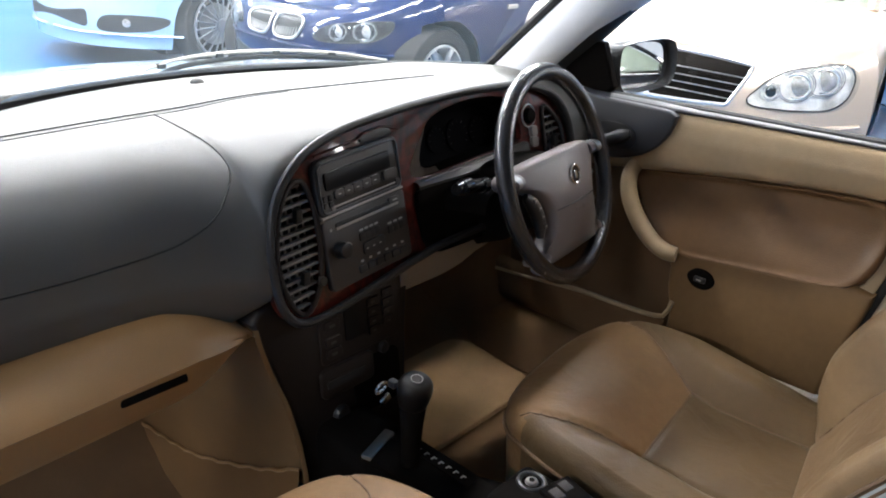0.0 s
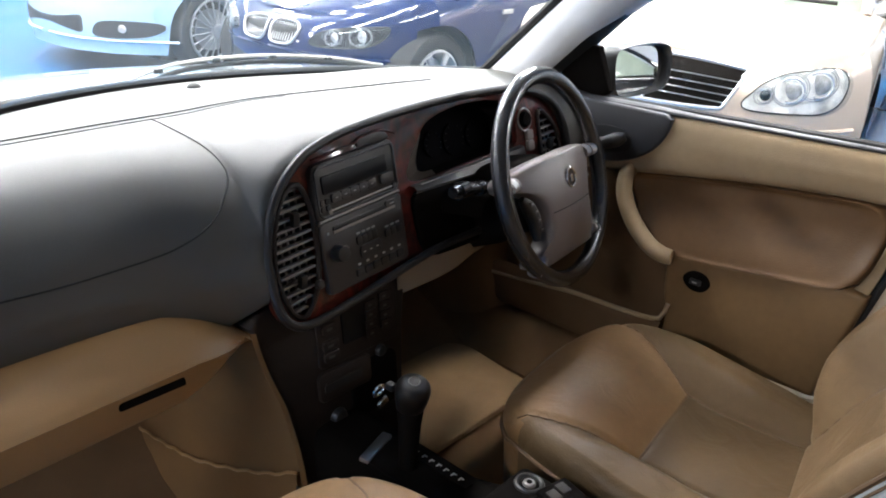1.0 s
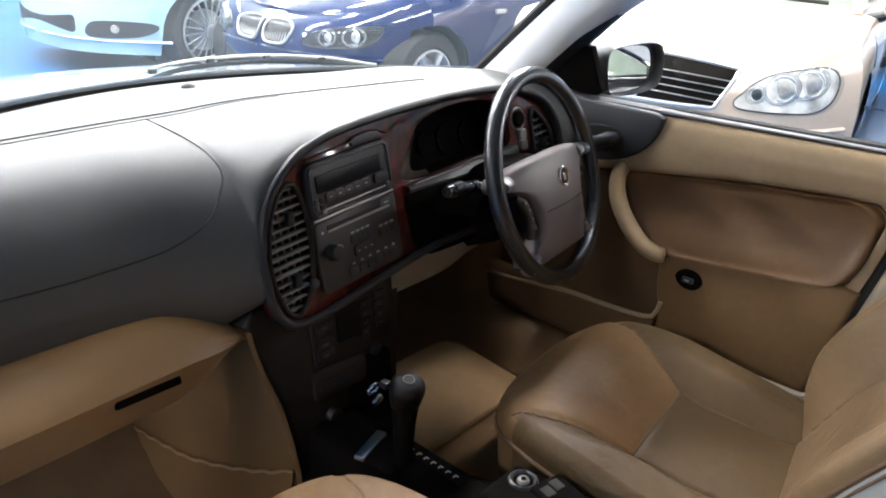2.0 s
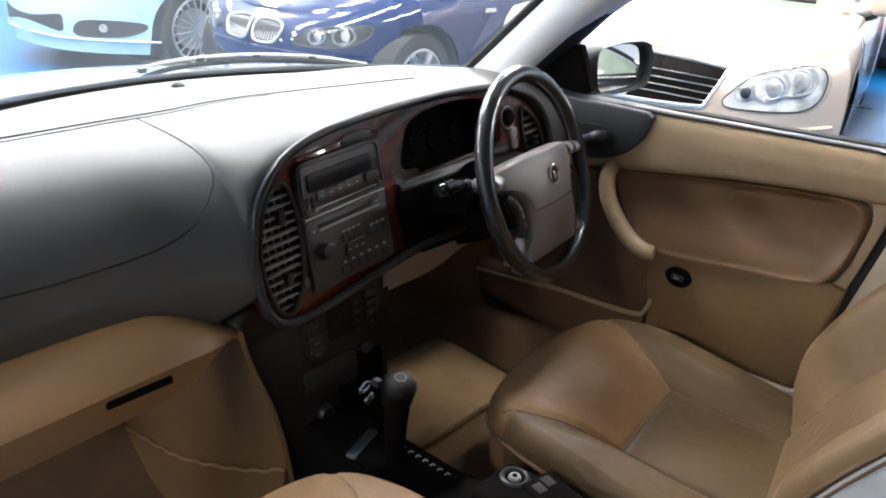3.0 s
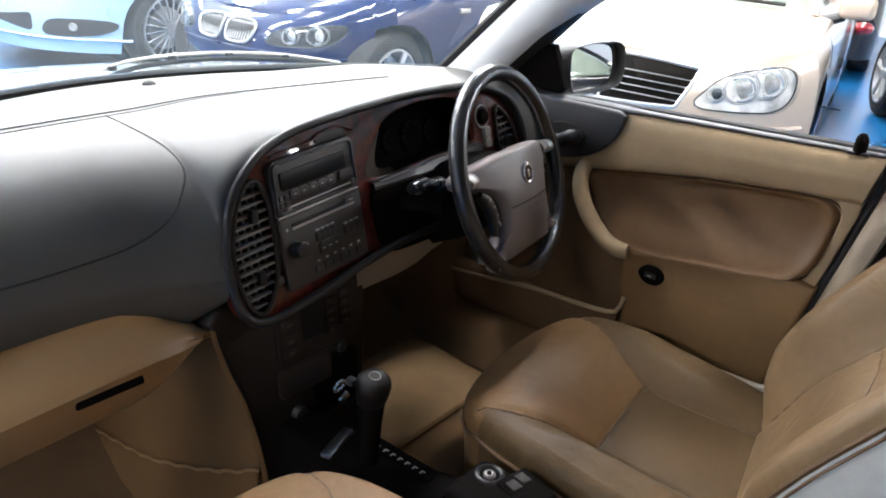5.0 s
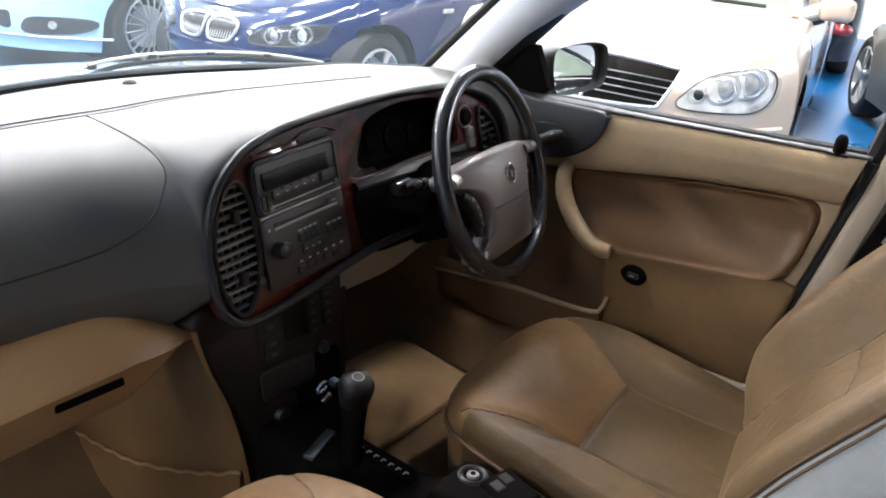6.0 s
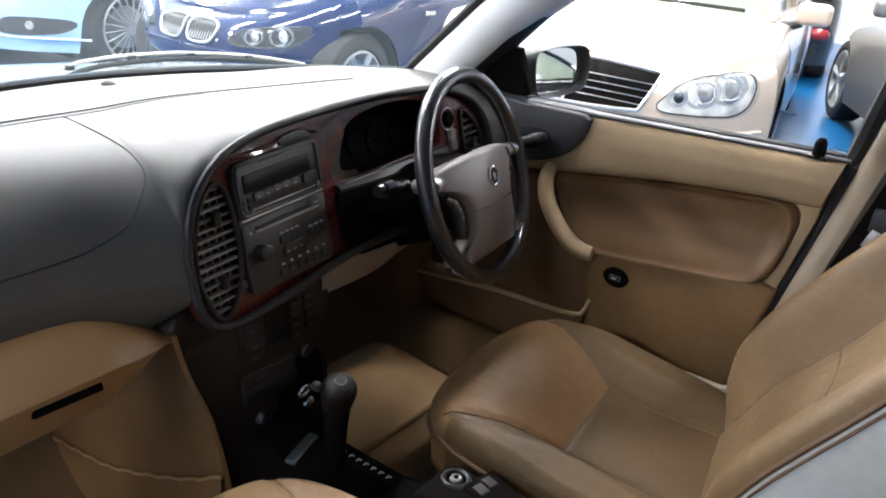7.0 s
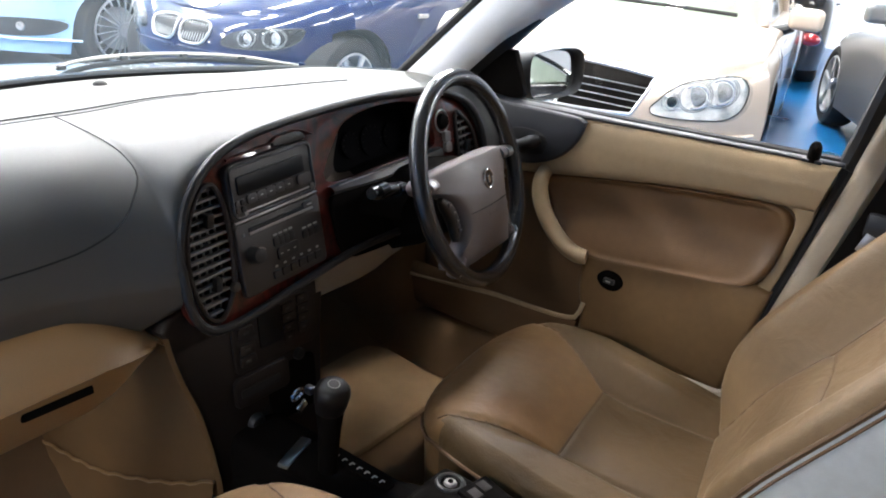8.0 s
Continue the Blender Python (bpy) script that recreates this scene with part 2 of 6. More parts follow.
def pchip(xs, ys, x):
    """Monotone cubic through xs, ys (ys may have columns)."""
    xs, ys = np.asarray(xs, float), np.asarray(ys, float)
    if ys.ndim == 1:
        ys = ys[:, None]
    h = np.diff(xs)[:, None]
    d = np.diff(ys, axis=0) / h
    m = np.zeros_like(ys)
    m[0], m[-1] = d[0], d[-1]
    for k in range(1, len(xs) - 1):
        w1, w2 = 2 * h[k] + h[k - 1], h[k] + 2 * h[k - 1]
        ok = d[k - 1] * d[k] > 0
        with np.errstate(divide="ignore", invalid="ignore"):
            v = (w1 + w2) / (w1 / d[k - 1] + w2 / d[k])
        m[k] = np.where(ok, v, 0)
    x = np.clip(np.atleast_1d(np.asarray(x, float)), xs[0], xs[-1])
    i = np.clip(np.searchsorted(xs, x) - 1, 0, len(xs) - 2)
    hh = h[i]
    t = ((x - xs[i])[:, None]) / hh
    a, b2 = ys[i], ys[i + 1]
    return (2 * t**3 - 3 * t**2 + 1) * a + (t**3 - 2 * t**2 + t) * hh * m[i] + (-2 * t**3 + 3 * t**2) * b2 + (t**3 - t**2) * hh * m[i + 1]


def curve(points, n, closed=False):
    """Catmull-Rom through points, n samples evenly along its length."""
    p = np.asarray(points, float)
    if closed:
        q = np.vstack([p[-1], p, p[0], p[1]])
    else:
        q = np.vstack([2 * p[0] - p[1], p, 2 * p[-1] - p[-2]])
    fine = []
    for k in range(1, len(q) - 2):
        a, b, c, d = q[k - 1], q[k], q[k + 1], q[k + 2]
        for t in np.linspace(0, 1, 14, endpoint=False):
            fine.append(0.5 * (2 * b + (c - a) * t + (2 * a - 5 * b + 4 * c - d) * t * t + (3 * b - a - 3 * c + d) * t**3))
    fine.append(q[-2])
    fine = np.array(fine)
    s = np.concatenate([[0], np.cumsum(np.linalg.norm(np.diff(fine, axis=0), axis=1))])
    want = np.linspace(0, s[-1], n + 1)[:-1] if closed else np.linspace(0, s[-1], n)
    return np.stack([np.interp(want, s, fine[:, k]) for k in range(p.shape[1])], axis=1)


def loft(rings, bm=None, closed=True, cap=True):
    """Faces between rows of points; closed: each row is a ring; cap: fill first and last ring."""
    bm = bm or bmesh.new()
    rows = [[bm.verts.new(tuple(map(float, p))) for p in r] for r in rings]
    n = len(rows[0])
    for a, b in zip(rows, rows[1:]):
        for k in range(n if closed else n - 1):
            j = (k + 1) % n
            bm.faces.new((a[k], a[j], b[j], b[k]))
    if cap and closed:
        bm.faces.new(rows[0][::-1])
        bm.faces.new(rows[-1])
    return bm


def tube(path, r, seg=10, closed=False, bm=None, flat=1.0, up=(0, 0, 1)):
    """Round bar along a path; r may be a list; flat squeezes it along 'up'."""
    p = [Vector(q) for q in path]
    n = len(p)
    rr = [float(q) for q in r] if hasattr(r, "__len__") else [float(r)] * n
    rings = []
    for i in range(n):
        a = p[(i - 1) % n] if closed or i else p[0]
        b = p[(i + 1) % n] if closed or i < n - 1 else p[-1]
        d = (b - a).normalized()
        u = Vector(up)
        u = u - d * u.dot(d)
        if u.length < 1e-4:
            u = Vector((1, 0, 0)) - d * d.x
        u.normalize()
        v = d.cross(u)
        rings.append([p[i] + rr[i] * (flat * math.sin(2 * math.pi * k / seg) * u + math.cos(2 * math.pi * k / seg) * v) for k in range(seg)])
    if closed:
        rings.append(rings[0])
        b = loft(rings, bm, True, False)
        bmesh.ops.remove_doubles(b, verts=b.verts, dist=1e-5)
        return b
    return loft(rings, bm, True, True)


def box(c, s, bevel=0.0, rot=None, seg=2, bm=None):
    bm = bm or bmesh.new()
    m = Matrix.Translation(c) @ (rot.to_4x4() if rot else Matrix()) @ Matrix.Diagonal((s[0], s[1], s[2], 1))
    r = bmesh.ops.create_cube(bm, size=1, matrix=m)
    if bevel:
        es = list({e for v in r["verts"] for e in v.link_edges})
        bmesh.ops.bevel(bm, geom=es, offset=bevel, segments=seg, affect="EDGES", profile=0.6)
    return bm


def rod(a, b, r0, r1=None, seg=20, bevel=0.0, bm=None):
    """Round solid between two points, with softened ends."""
    a, b = Vector(a), Vector(b)
    r1 = r0 if r1 is None else r1
    d = (b - a).normalized()
    if bevel:
        pts = [a, a + d * bevel * 0.3, a + d * bevel, b - d * bevel, b - d * bevel * 0.3, b]
        rad = [r0 - bevel, r0 - bevel * 0.3, r0, r1, r1 - bevel * 0.3, r1 - bevel]
    else:
        pts, rad = [a, b], [r0, r1]
    up = (0, 0, 1) if abs(d.z) < 0.9 else (0, 1, 0)
    return tube(pts, rad, seg, bm=bm, up=up)


def ball(c, s, rot=None, u=24, v=14, bm=None):
    bm = bm or bmesh.new()
    m = Matrix.Translation(c) @ (rot.to_4x4() if rot else Matrix()) @ Matrix.Diagonal((*s, 1))
    bmesh.ops.create_uvsphere(bm, u_segments=u, v_segments=v, radius=1, matrix=m)
    return bm


def plate(outline, place, depth, bevel=0.004, holes=(), seg=3):
    """A panel with outline (2D), place(a, b, off) to 3D, depth behind, rounded front edge; holes are outlines."""
    bm = bmesh.new()
    loops = [np.asarray(outline, float)] + [np.asarray(h, float) for h in holes]
    front, es = [], []
    for li, o in enumerate(loops):
        vs = [bm.verts.new(place(a, b, -bevel * 0.0)) for a, b in o]
        front.append(vs)
        for k in range(len(vs)):
            es.append(bm.edges.new((vs[k], vs[(k + 1) % len(vs)])))
    bmesh.ops.triangle_fill(bm, edges=es, use_beauty=True, use_dissolve=False)
    for li, o in enumerate(loops):
        sign = 1
        c = o.mean(axis=0)
        nrm = np.roll(o, -1, 0) - np.roll(o, 1, 0)
        nrm = np.stack([nrm[:, 1], -nrm[:, 0]], 1)
        nrm /= np.maximum(np.linalg.norm(nrm, axis=1, keepdims=True), 1e-9)
        area = np.sum(o[:, 0] * np.roll(o[:, 1], -1) - np.roll(o[:, 0], -1) * o[:, 1])
        if area < 0:
            nrm = -nrm
        if li:
            nrm = -nrm
        prev = front[li]
        n = len(o)
        steps = [(bevel * math.sin(a), bevel * (1 - math.cos(a))) for a in np.linspace(0, math.pi / 2, seg + 1)[1:]] + [(bevel, depth)]
        for out, back in steps:
            q = o + nrm * out
            cur = [bm.verts.new(place(a, b, back)) for a, b in q]
            for k in range(n):
                j = (k + 1) % n
                bm.faces.new((prev[k], prev[j], cur[j], cur[k]))
            prev = cur
        if not holes:
            bm.faces.new(prev)
    return bm


def patch(outline, place, depth, bevel=0.003, rings=7):
    """Like plate, but its face follows a curved place() closely."""
    o = np.asarray(outline, float)
    c = o.mean(axis=0)
    rows = [[place(a, b, depth) for a, b in o]]
    for k, sc in enumerate([1.0] + list(np.linspace(0.985, 0.02, rings))):
        rows.append([place(a, b, bevel if k == 0 else 0.0) for a, b in c + (o - c) * sc])
    return loft(rows)


def rrect(x0, z0, x1, z1, r, n=5):
    """Rounded rectangle outline, counter-clockwise."""
    out = []
    for cx, cz, a0 in ((x1 - r, z1 - r, 0), (x0 + r, z1 - r, 90), (x0 + r, z0 + r, 180), (x1 - r, z0 + r, 270)):
        for k in range(n + 1):
            a = radians(a0 + 90 * k / n)
            out.append((cx + r * math.cos(a), cz + r * math.sin(a)))
    return out


def join(bm, other):
    me = bpy.data.meshes.new("tmp")
    other.to_mesh(me)
    other.free()
    bm.from_mesh(me)
    bpy.data.meshes.remove(me)
    return bm


# ---------- the hall ----------
def hall():
    solo("ground", box((1, 2, -0.05), (24, 30, 0.1)), M_floor, "glossy blue painted showroom floor", "floor", kind="structure")
    for nm, c, s in (("wall_north", (1, 17.1, 2), (24.4, 0.2, 4)), ("wall_south", (1, -13.1, 2), (24.4, 0.2, 4)),
                     ("wall_east", (13.1, 2, 2), (0.2, 30, 4)), ("wall_west", (-11.1, 2, 2), (0.2, 30, 4))):
        solo(nm, box(c, s), M_wall, "plain white painted showroom wall", "wall", kind="structure")
    solo("ceiling", box((1, 2, 4.1), (24, 30, 0.2)), M_ceiling, "white painted showroom ceiling", "ceiling", kind="structure")
    first = None
    # unseen fittings; spots chosen for the light they give cabin and parked cars
    spots = [(-2.8, 5.0), (-6.0, 5.0), (-2.8, 7.8), (-6.0, 7.8)]
    spots += [(x, y) for y in (1.4, 4.8, 7.4, 10.2) for x in (0.6, 3.8, 7.0, 10.2) if (x, y) != (0.6, 1.4)] + [(0.6, 2.3)] + [(0.6, -1.4), (6.2, -4.4), (9.6, -4.4), (7.0, -9.0)]
    spots = [(x, y, 0) for x, y in spots] + [(-6.6, -0.2, 90)]
    for x, y, turn in spots:
        if first is None:
            first = thing("ceiling_light", "long white ceiling light fitting, unseen and placed for its light", "ceiling light", (0, 0, 0), "hall lights")
            part("frame", box((0, 0, -0.03), (2.5, 0.34, 0.06), 0.01), M_wall, first)
            part("diffuser", box((0, 0, -0.065), (2.4, 0.28, 0.02), 0.006), M_light, first, "glowing white diffuser")
            first.matrix_basis = pose(x, y, 4.0, 0, 0, turn)
        else:
            copy_thing(first, pose(x, y, 4.0, 0, 0, turn))


hall()

# ---------- dashboard ----------
ARCH = np.array([(-0.163, 0.80), (-0.160, 0.843), (-0.136, 0.901), (-0.085, 0.947), (-0.027, 0.969), (0.045, 0.981),
                 (0.175, 0.992), (0.325, 0.996), (0.443, 0.991), (0.530, 0.972), (0.575, 0.945), (0.600, 0.905), (0.607, 0.865)])


def face(x, z, off=0.0):
    """A point of the leaning instrument panel; off goes in, away from the seats."""
    return (x, 0.135 + 0.27 * (z - 0.85) + off * 0.965, z - off * 0.26)


def glass_base(x):
    return 0.655 - 0.62 * x * x


DASH_KEYS = [
    (-0.75, (0.50, 0.975), (0.42, 0.978), (0.33, 0.968), (0.258, 0.930), (0.210, 0.875), (0.192, 0.80)),
    (-0.50, (0.50, 0.975), (0.42, 0.980), (0.33, 0.970), (0.255, 0.935), (0.205, 0.875), (0.188, 0.80)),
    (-0.32, (0.50, 0.976), (0.42, 0.982), (0.33, 0.973), (0.246, 0.937), (0.192, 0.875), (0.172, 0.80)),
    (-0.235, (0.50, 0.977), (0.42, 0.983), (0.32, 0.975), (0.226, 0.940), (0.165, 0.875), (0.142, 0.80)),
    (-0.165, (0.50, 0.977), (0.42, 0.984), (0.312, 0.9745), (0.207, 0.941), (0.130, 0.870), (0.106, 0.80)),
]


def dash_section(x):
    """Profile (y, z) from the windscreen to the lip, and the skirt below it."""
    if x <= -0.165:
        row = pchip([k[0] for k in DASH_KEYS], [np.ravel(k[1:]) for k in DASH_KEYS], [x])[0].reshape(-1, 2)
        t = min(1, max(0, (x + 0.215) / 0.05))
        drop, into = 0.085 - 0.045 * t, 0.03 - 0.02 * t
        y, z = row[-1]
        skirt = [(y + into * 0.2, z - drop * 0.4), (y + into * 0.6, z - drop * 0.8), (y + into, z - drop)]
    else:
        z = float(pchip(ARCH[:, 0], ARCH[:, 1], [x])[0, 0]) if x < 0.607 else 0.865 - (x - 0.607) * 0.1
        y = face(x, z)[1] - 0.014
        side = max(0.0, (x - 0.45) / 0.25)
        hump = 0.010 * (1 - side) * min(1, max(0, (z - 0.93) / 0.04))
        y0, z0 = 0.42 - 0.12 * side, 0.984 - 0.012 * side
        row = [(0.50 - 0.16 * side**1.5, 0.977 - 0.01 * side), (y0, z0)]
        for t in (0.34, 0.67, 0.92, 1.0):
            row.append((y0 - (y0 - y) * t, z0 + hump * math.sin(t * math.pi) - (z0 - z) * (1 - math.sqrt(max(0, 1 - t * t)))))
        row = np.array(row)
        skirt = [(y + 0.004, z - 0.004), (y + 0.015, z - 0.005), (y + 0.03, z - 0.004)]
    gb = glass_base(x)
    first = (max(gb, row[0][0] + 0.03), 0.958)
    return np.vstack([first, row]), np.vstack([row[-1:], skirt])


DASH_X = np.concatenate([np.linspace(-0.75, -0.3, 16), np.linspace(-0.28, -0.165, 10), [-0.1615], np.linspace(-0.158, -0.08, 10), np.linspace(-0.07, 0.52, 40), np.linspace(0.53, 0.70, 18)])
DASH_N = 46


def dash_table():
    """Rows of (y, z) along DASH_X, softened sideways away from the lip."""
    rows = []
    for x in DASH_X:
        main, skirt = dash_section(x)
        rows.append(np.vstack([curve(main, DASH_N), curve(skirt, 12)[1:]]))
    rows = np.array(rows)
    soft = rows.copy()
    for i, x in enumerate(DASH_X):
        w = np.exp(-(((DASH_X - x) / 0.075) ** 2)) * np.gradient(DASH_X)
        soft[i] = np.tensordot(w / w.sum(), rows, axes=(0, 0))
    k = np.clip((DASH_N - 3 - np.arange(rows.shape[1])) / 22, 0, 1)[None, :, None]
    return rows * (1 - k) + soft * k


DASH = dash_table()


def dash_on(x, y=None, z=None):
    """The point of the dash skin at x with the given y (top) or z (front)."""
    i = int(np.clip(np.searchsorted(DASH_X, x) - 1, 0, len(DASH_X) - 2))
    t = (x - DASH_X[i]) / (DASH_X[i + 1] - DASH_X[i])
    c = DASH[i] * (1 - t) + DASH[i + 1] * t
    if y is not None:
        k = np.arange(1, DASH_N)
        return Vector((x, y, float(np.interp(-y, -c[k, 0], c[k, 1]))))
    low = int(np.argmax(c[:, 1]))
    k = np.arange(low, len(c))
    return Vector((x, float(np.interp(-z, -c[k, 1], c[k, 0])), z))


def outward(bm, way):
    """Turn the faces of an open sheet so that they look along way."""
    bm.normal_update()
    if sum((f.normal.dot(Vector(way)) * f.calc_area() for f in bm.faces)) < 0:
        bmesh.ops.reverse_faces(bm, faces=bm.faces)
    return bm


def dashboard():
    d = thing("dashboard", "dark grey moulded dashboard with burr walnut instrument panel", "dashboard", (0, 0.3, 0.7))
    rows = [[(x, y, z) for y, z in r] for x, r in zip(DASH_X, DASH)]
    pad = part("dash_pad", outward(loft(rows, closed=False), (0, -0.5, 1)), M_dash, d, angle=60, keep=True)
    pad.modifiers.new("thick", "SOLIDIFY").thickness = 0.006

    # the seam along the top and the oval seam of the airbag lid
    def seam_y(x):
        return float(pchip([-0.76, -0.30, -0.10, 0.0, 0.094, 0.2, 0.31, 0.40], [0.380, 0.380, 0.380, 0.371, 0.350, 0.328, 0.308, 0.290], [x])[0, 0])
    top = [dash_on(x, y=seam_y(x)) for x in np.linspace(-0.74, 0.36, 60)]
    part("top_seam", tube(curve(top, 70), 0.0019, 6), M_rubber, d, "thin dark seam line")
    top = [dash_on(x, y=seam_y(x) - 0.013) for x in np.linspace(-0.74, 0.05, 50)]
    part("lower_seam", tube(curve(top, 60), 0.0011, 6), M_rubber, d, "second fine seam line")
    cross = [dash_on(-0.075 + 0.03 * math.sin(t * 1.6), y=0.40 + t * 0.15) for t in np.linspace(0, 1, 12)]
    part("cross_seam", tube(curve(cross, 16), 0.0006, 5), M_console, d)
    lid = [(-0.164, 0.940), (-0.171, 0.929), (-0.187, 0.914), (-0.205, 0.896), (-0.223, 0.882), (-0.249, 0.868), (-0.292, 0.853), (-0.36, 0.845), (-0.45, 0.842), (-0.60, 0.848), (-0.72, 0.862)]
    line = [dash_on(x, y=y) for x, y in ((-0.184, 0.368), (-0.178, 0.324), (-0.169, 0.279), (-0.1635, 0.244))] + [dash_on(x, z=z) for x, z in curve(lid, 44)]
    part("airbag_seam", tube(curve(line, 60), 0.0014, 6), M_rubber, d, "dark oval seam round the airbag lid")

    # raised rim round the instrument panel
    low = [(0.607, 0.865), (0.606, 0.80), (0.58, 0.765), (0.50, 0.76), (0.35, 0.76), (0.20, 0.757), (0.12, 0.748), (0.04, 0.735), (-0.04, 0.722), (-0.10, 0.716), (-0.137, 0.722), (-0.158, 0.75)]
    ring = curve(np.vstack([ARCH, low[1:]]), 150, closed=True)
    part("panel_rim", tube([face(x, z, -0.012) for x, z in ring], 0.0072, 10, closed=True, flat=1.0), M_black, d, "dark rounded rim of the instrument panel")

    inner = curve(np.vstack([ARCH, low[1:]]), 110, closed=True)
    ctr = inner.mean(axis=0)
    vent_l = curve([(-0.083, 0.915), (-0.068, 0.88), (-0.066, 0.82), (-0.076, 0.765), (-0.105, 0.728), (-0.128, 0.735), (-0.143, 0.775), (-0.145, 0.822), (-0.132, 0.872), (-0.108, 0.908)], 44, closed=True)
    gauge = curve([(0.146, 0.878), (0.150, 0.902), (0.178, 0.935), (0.212, 0.966), (0.30, 0.981), (0.40, 0.977), (0.445, 0.955), (0.455, 0.915), (0.445, 0.886), (0.34, 0.880), (0.20, 0.871)], 50, closed=True)
    vent_r = curve([(0.528, 0.94), (0.556, 0.928), (0.585, 0.895), (0.590, 0.845), (0.575, 0.805), (0.545, 0.797), (0.530, 0.82), (0.526, 0.88)], 36, closed=True)
    wood = plate(inner, lambda a, b, o: face(a, b, o), 0.012, 0.001, holes=(vent_l, gauge, vent_r))
    part("wood_panel", wood, M_wood, d, "glossy burr walnut veneer panel", angle=50)

    def vent(outline, nslat, nvane, tabs, rise_x=0.0):
        o = np.asarray(outline)
        v = part("air_vent", tube([face(a, b, -0.002) for a, b in o], 0.0045, 8, closed=True), M_console, d, "dark slatted air vent")
        back = plate(o * 1.0, lambda a, b, q: face(a, b, 0.045 + q), 0.004, 0.0005)
        part("vent_back", back, M_rubber, v)
        wall = loft([[face(a, b, 0.0) for a, b in o], [face(a, b, 0.05) for a, b in o]], cap=False)
        part("vent_wall", wall, M_black, v)

        def span(z):
            hits = []
            for p, q in zip(o, np.roll(o, -1, 0)):
                if (p[1] - z) * (q[1] - z) < 0:
                    hits.append(p[0] + (q[0] - p[0]) * (z - p[1]) / (q[1] - p[1]))
            return (min(hits), max(hits)) if len(hits) > 1 else None

        def rise(x):
            hits = []
            for p, q in zip(o, np.roll(o, -1, 0)):
                if (p[0] - x) * (q[0] - x) < 0:
                    hits.append(p[1] + (q[1] - p[1]) * (x - p[0]) / (q[0] - p[0]))
            return (min(hits), max(hits)) if len(hits) > 1 else None
        z0, z1 = o[:, 1].min(), o[:, 1].max()
        for k in range(nslat):
            z = z0 + (z1 - z0) * (k + 0.7) / (nslat + 0.4)
            sp = span(z)
            if sp and sp[1] - sp[0] > 0.012:
                a, b = Vector(face(sp[0], z, 0.003)), Vector(face(sp[1], z, 0.003))
                part("slat", box((a + b) / 2 + Vector((0, 0.006, 0)), ((b - a).length, 0.013, 0.0042), 0.0012, rot=Euler((radians(-14), -math.atan(rise_x), 0)).to_matrix(), seg=1), M_slat, v)
        x0, x1 = o[:, 0].min(), o[:, 0].max()
        for k in range(nvane):
            x = x0 + (x1 - x0) * (k + 1) / (nvane + 1)
            r = rise(x)
            if r:
                a, b = Vector(face(x, r[0], 0.014)), Vector(face(x, r[1], 0.014))
                part("vane", tube([a, b], 0.0019, 6), M_slat, v)
        for tx, tz in tabs:
            part("vent_tab", box(face(tx, tz, -0.002), (0.012, 0.012, 0.022), 0.003), M_black, v)
        return v
    vent(vent_l, 14, 5, ((-0.098, 0.868), (-0.103, 0.778)), 0.10)
    vent(vent_r, 10, 4, ((0.56, 0.872),), 0.10)

    # instrument cluster set deep in the panel
    deep = np.array([(a + max(0.0, 0.30 - a) * 0.50 + (0.33 - a) * 0.04, b + (0.915 - b) * 0.10) for a, b in gauge])
    cl = part("gauge_housing", loft([[face(a, b, 0.003) for a, b in gauge], [face(a, b, 0.064) for a, b in deep]], cap=False), M_matte, d, "deep black instrument cluster hood")
    # pale cheek drawn in place of a reflection in the dial cover
    lip, heel = np.roll(gauge, 12, axis=0), np.roll(deep, 12, axis=0)
    side = [k for k in range(len(lip)) if lip[k][0] < 0.222 and lip[k][1] < 0.960]
    part("hood_cheek", outward(loft([[face(*(lip[k] * (1 - f) + heel[k] * f), 0.001 + 0.056 * f) for k in side] for f in (0, 0.3, 0.6, 0.9)], closed=False), (0.3, -1, 0)), M_pit, cl, "brown grey flared cheek, coloured as a reflection in the dial cover")
    part("gauge_back", plate(deep, lambda a, b, q: face(a, b, 0.061 + q), 0.004, 0.0005), M_dial, cl)
    for gx, gr in ((0.277, 0.024), (0.335, 0.030), (0.395, 0.026)):
        part("dial", rod(face(gx, 0.918, 0.060), face(gx, 0.918, 0.056), gr, seg=32), M_dial, cl)
        for k in range(9):
            a = radians(210 - k * 30)
            p0, p1 = face(gx + math.cos(a) * gr * 0.75, 0.918 + math.sin(a) * gr * 0.75, 0.0545), face(gx + math.cos(a) * gr * 0.92, 0.918 + math.sin(a) * gr * 0.92, 0.0545)
            part("dial_mark", tube([p0, p1], 0.0005, 4), M_console, cl)
    # sloping shelf under the dials, with a pale upper edge
    rows = []
    for x in np.linspace(0.148, 0.46, 24):
        zt = 0.8665 + 0.054 * (x - 0.148)
        zb = 0.856 + 0.004 * (x - 0.148)
        rows.append([face(x, z, o) for z, o in ((zt + 0.002, 0.004), (zt + 0.001, -0.008), (zt - 0.002, -0.012), (zb + 0.004, -0.015), (zb, -0.013), (zb - 0.004, 0.0))])
    shelf = part("dial_shelf", outward(loft(rows, closed=False), (0, -1, 0.4)), M_button, cl, "grey sloping shelf under the dials")
    part("shelf_edge", tube([face(x, 0.8665 + 0.054 * (x - 0.148), -0.0105) for x in np.linspace(0.165, 0.40, 20)], 0.0013, 8), M_slat, shelf, "pale edge of the shelf")
    cowl = []
    for t in np.linspace(0, 1, 10):
        hw, yy, zz = 0.140 - 0.065 * t, 0.150 - 0.090 * t, 0.838 + 0.004 * math.sin(t * 3.1)
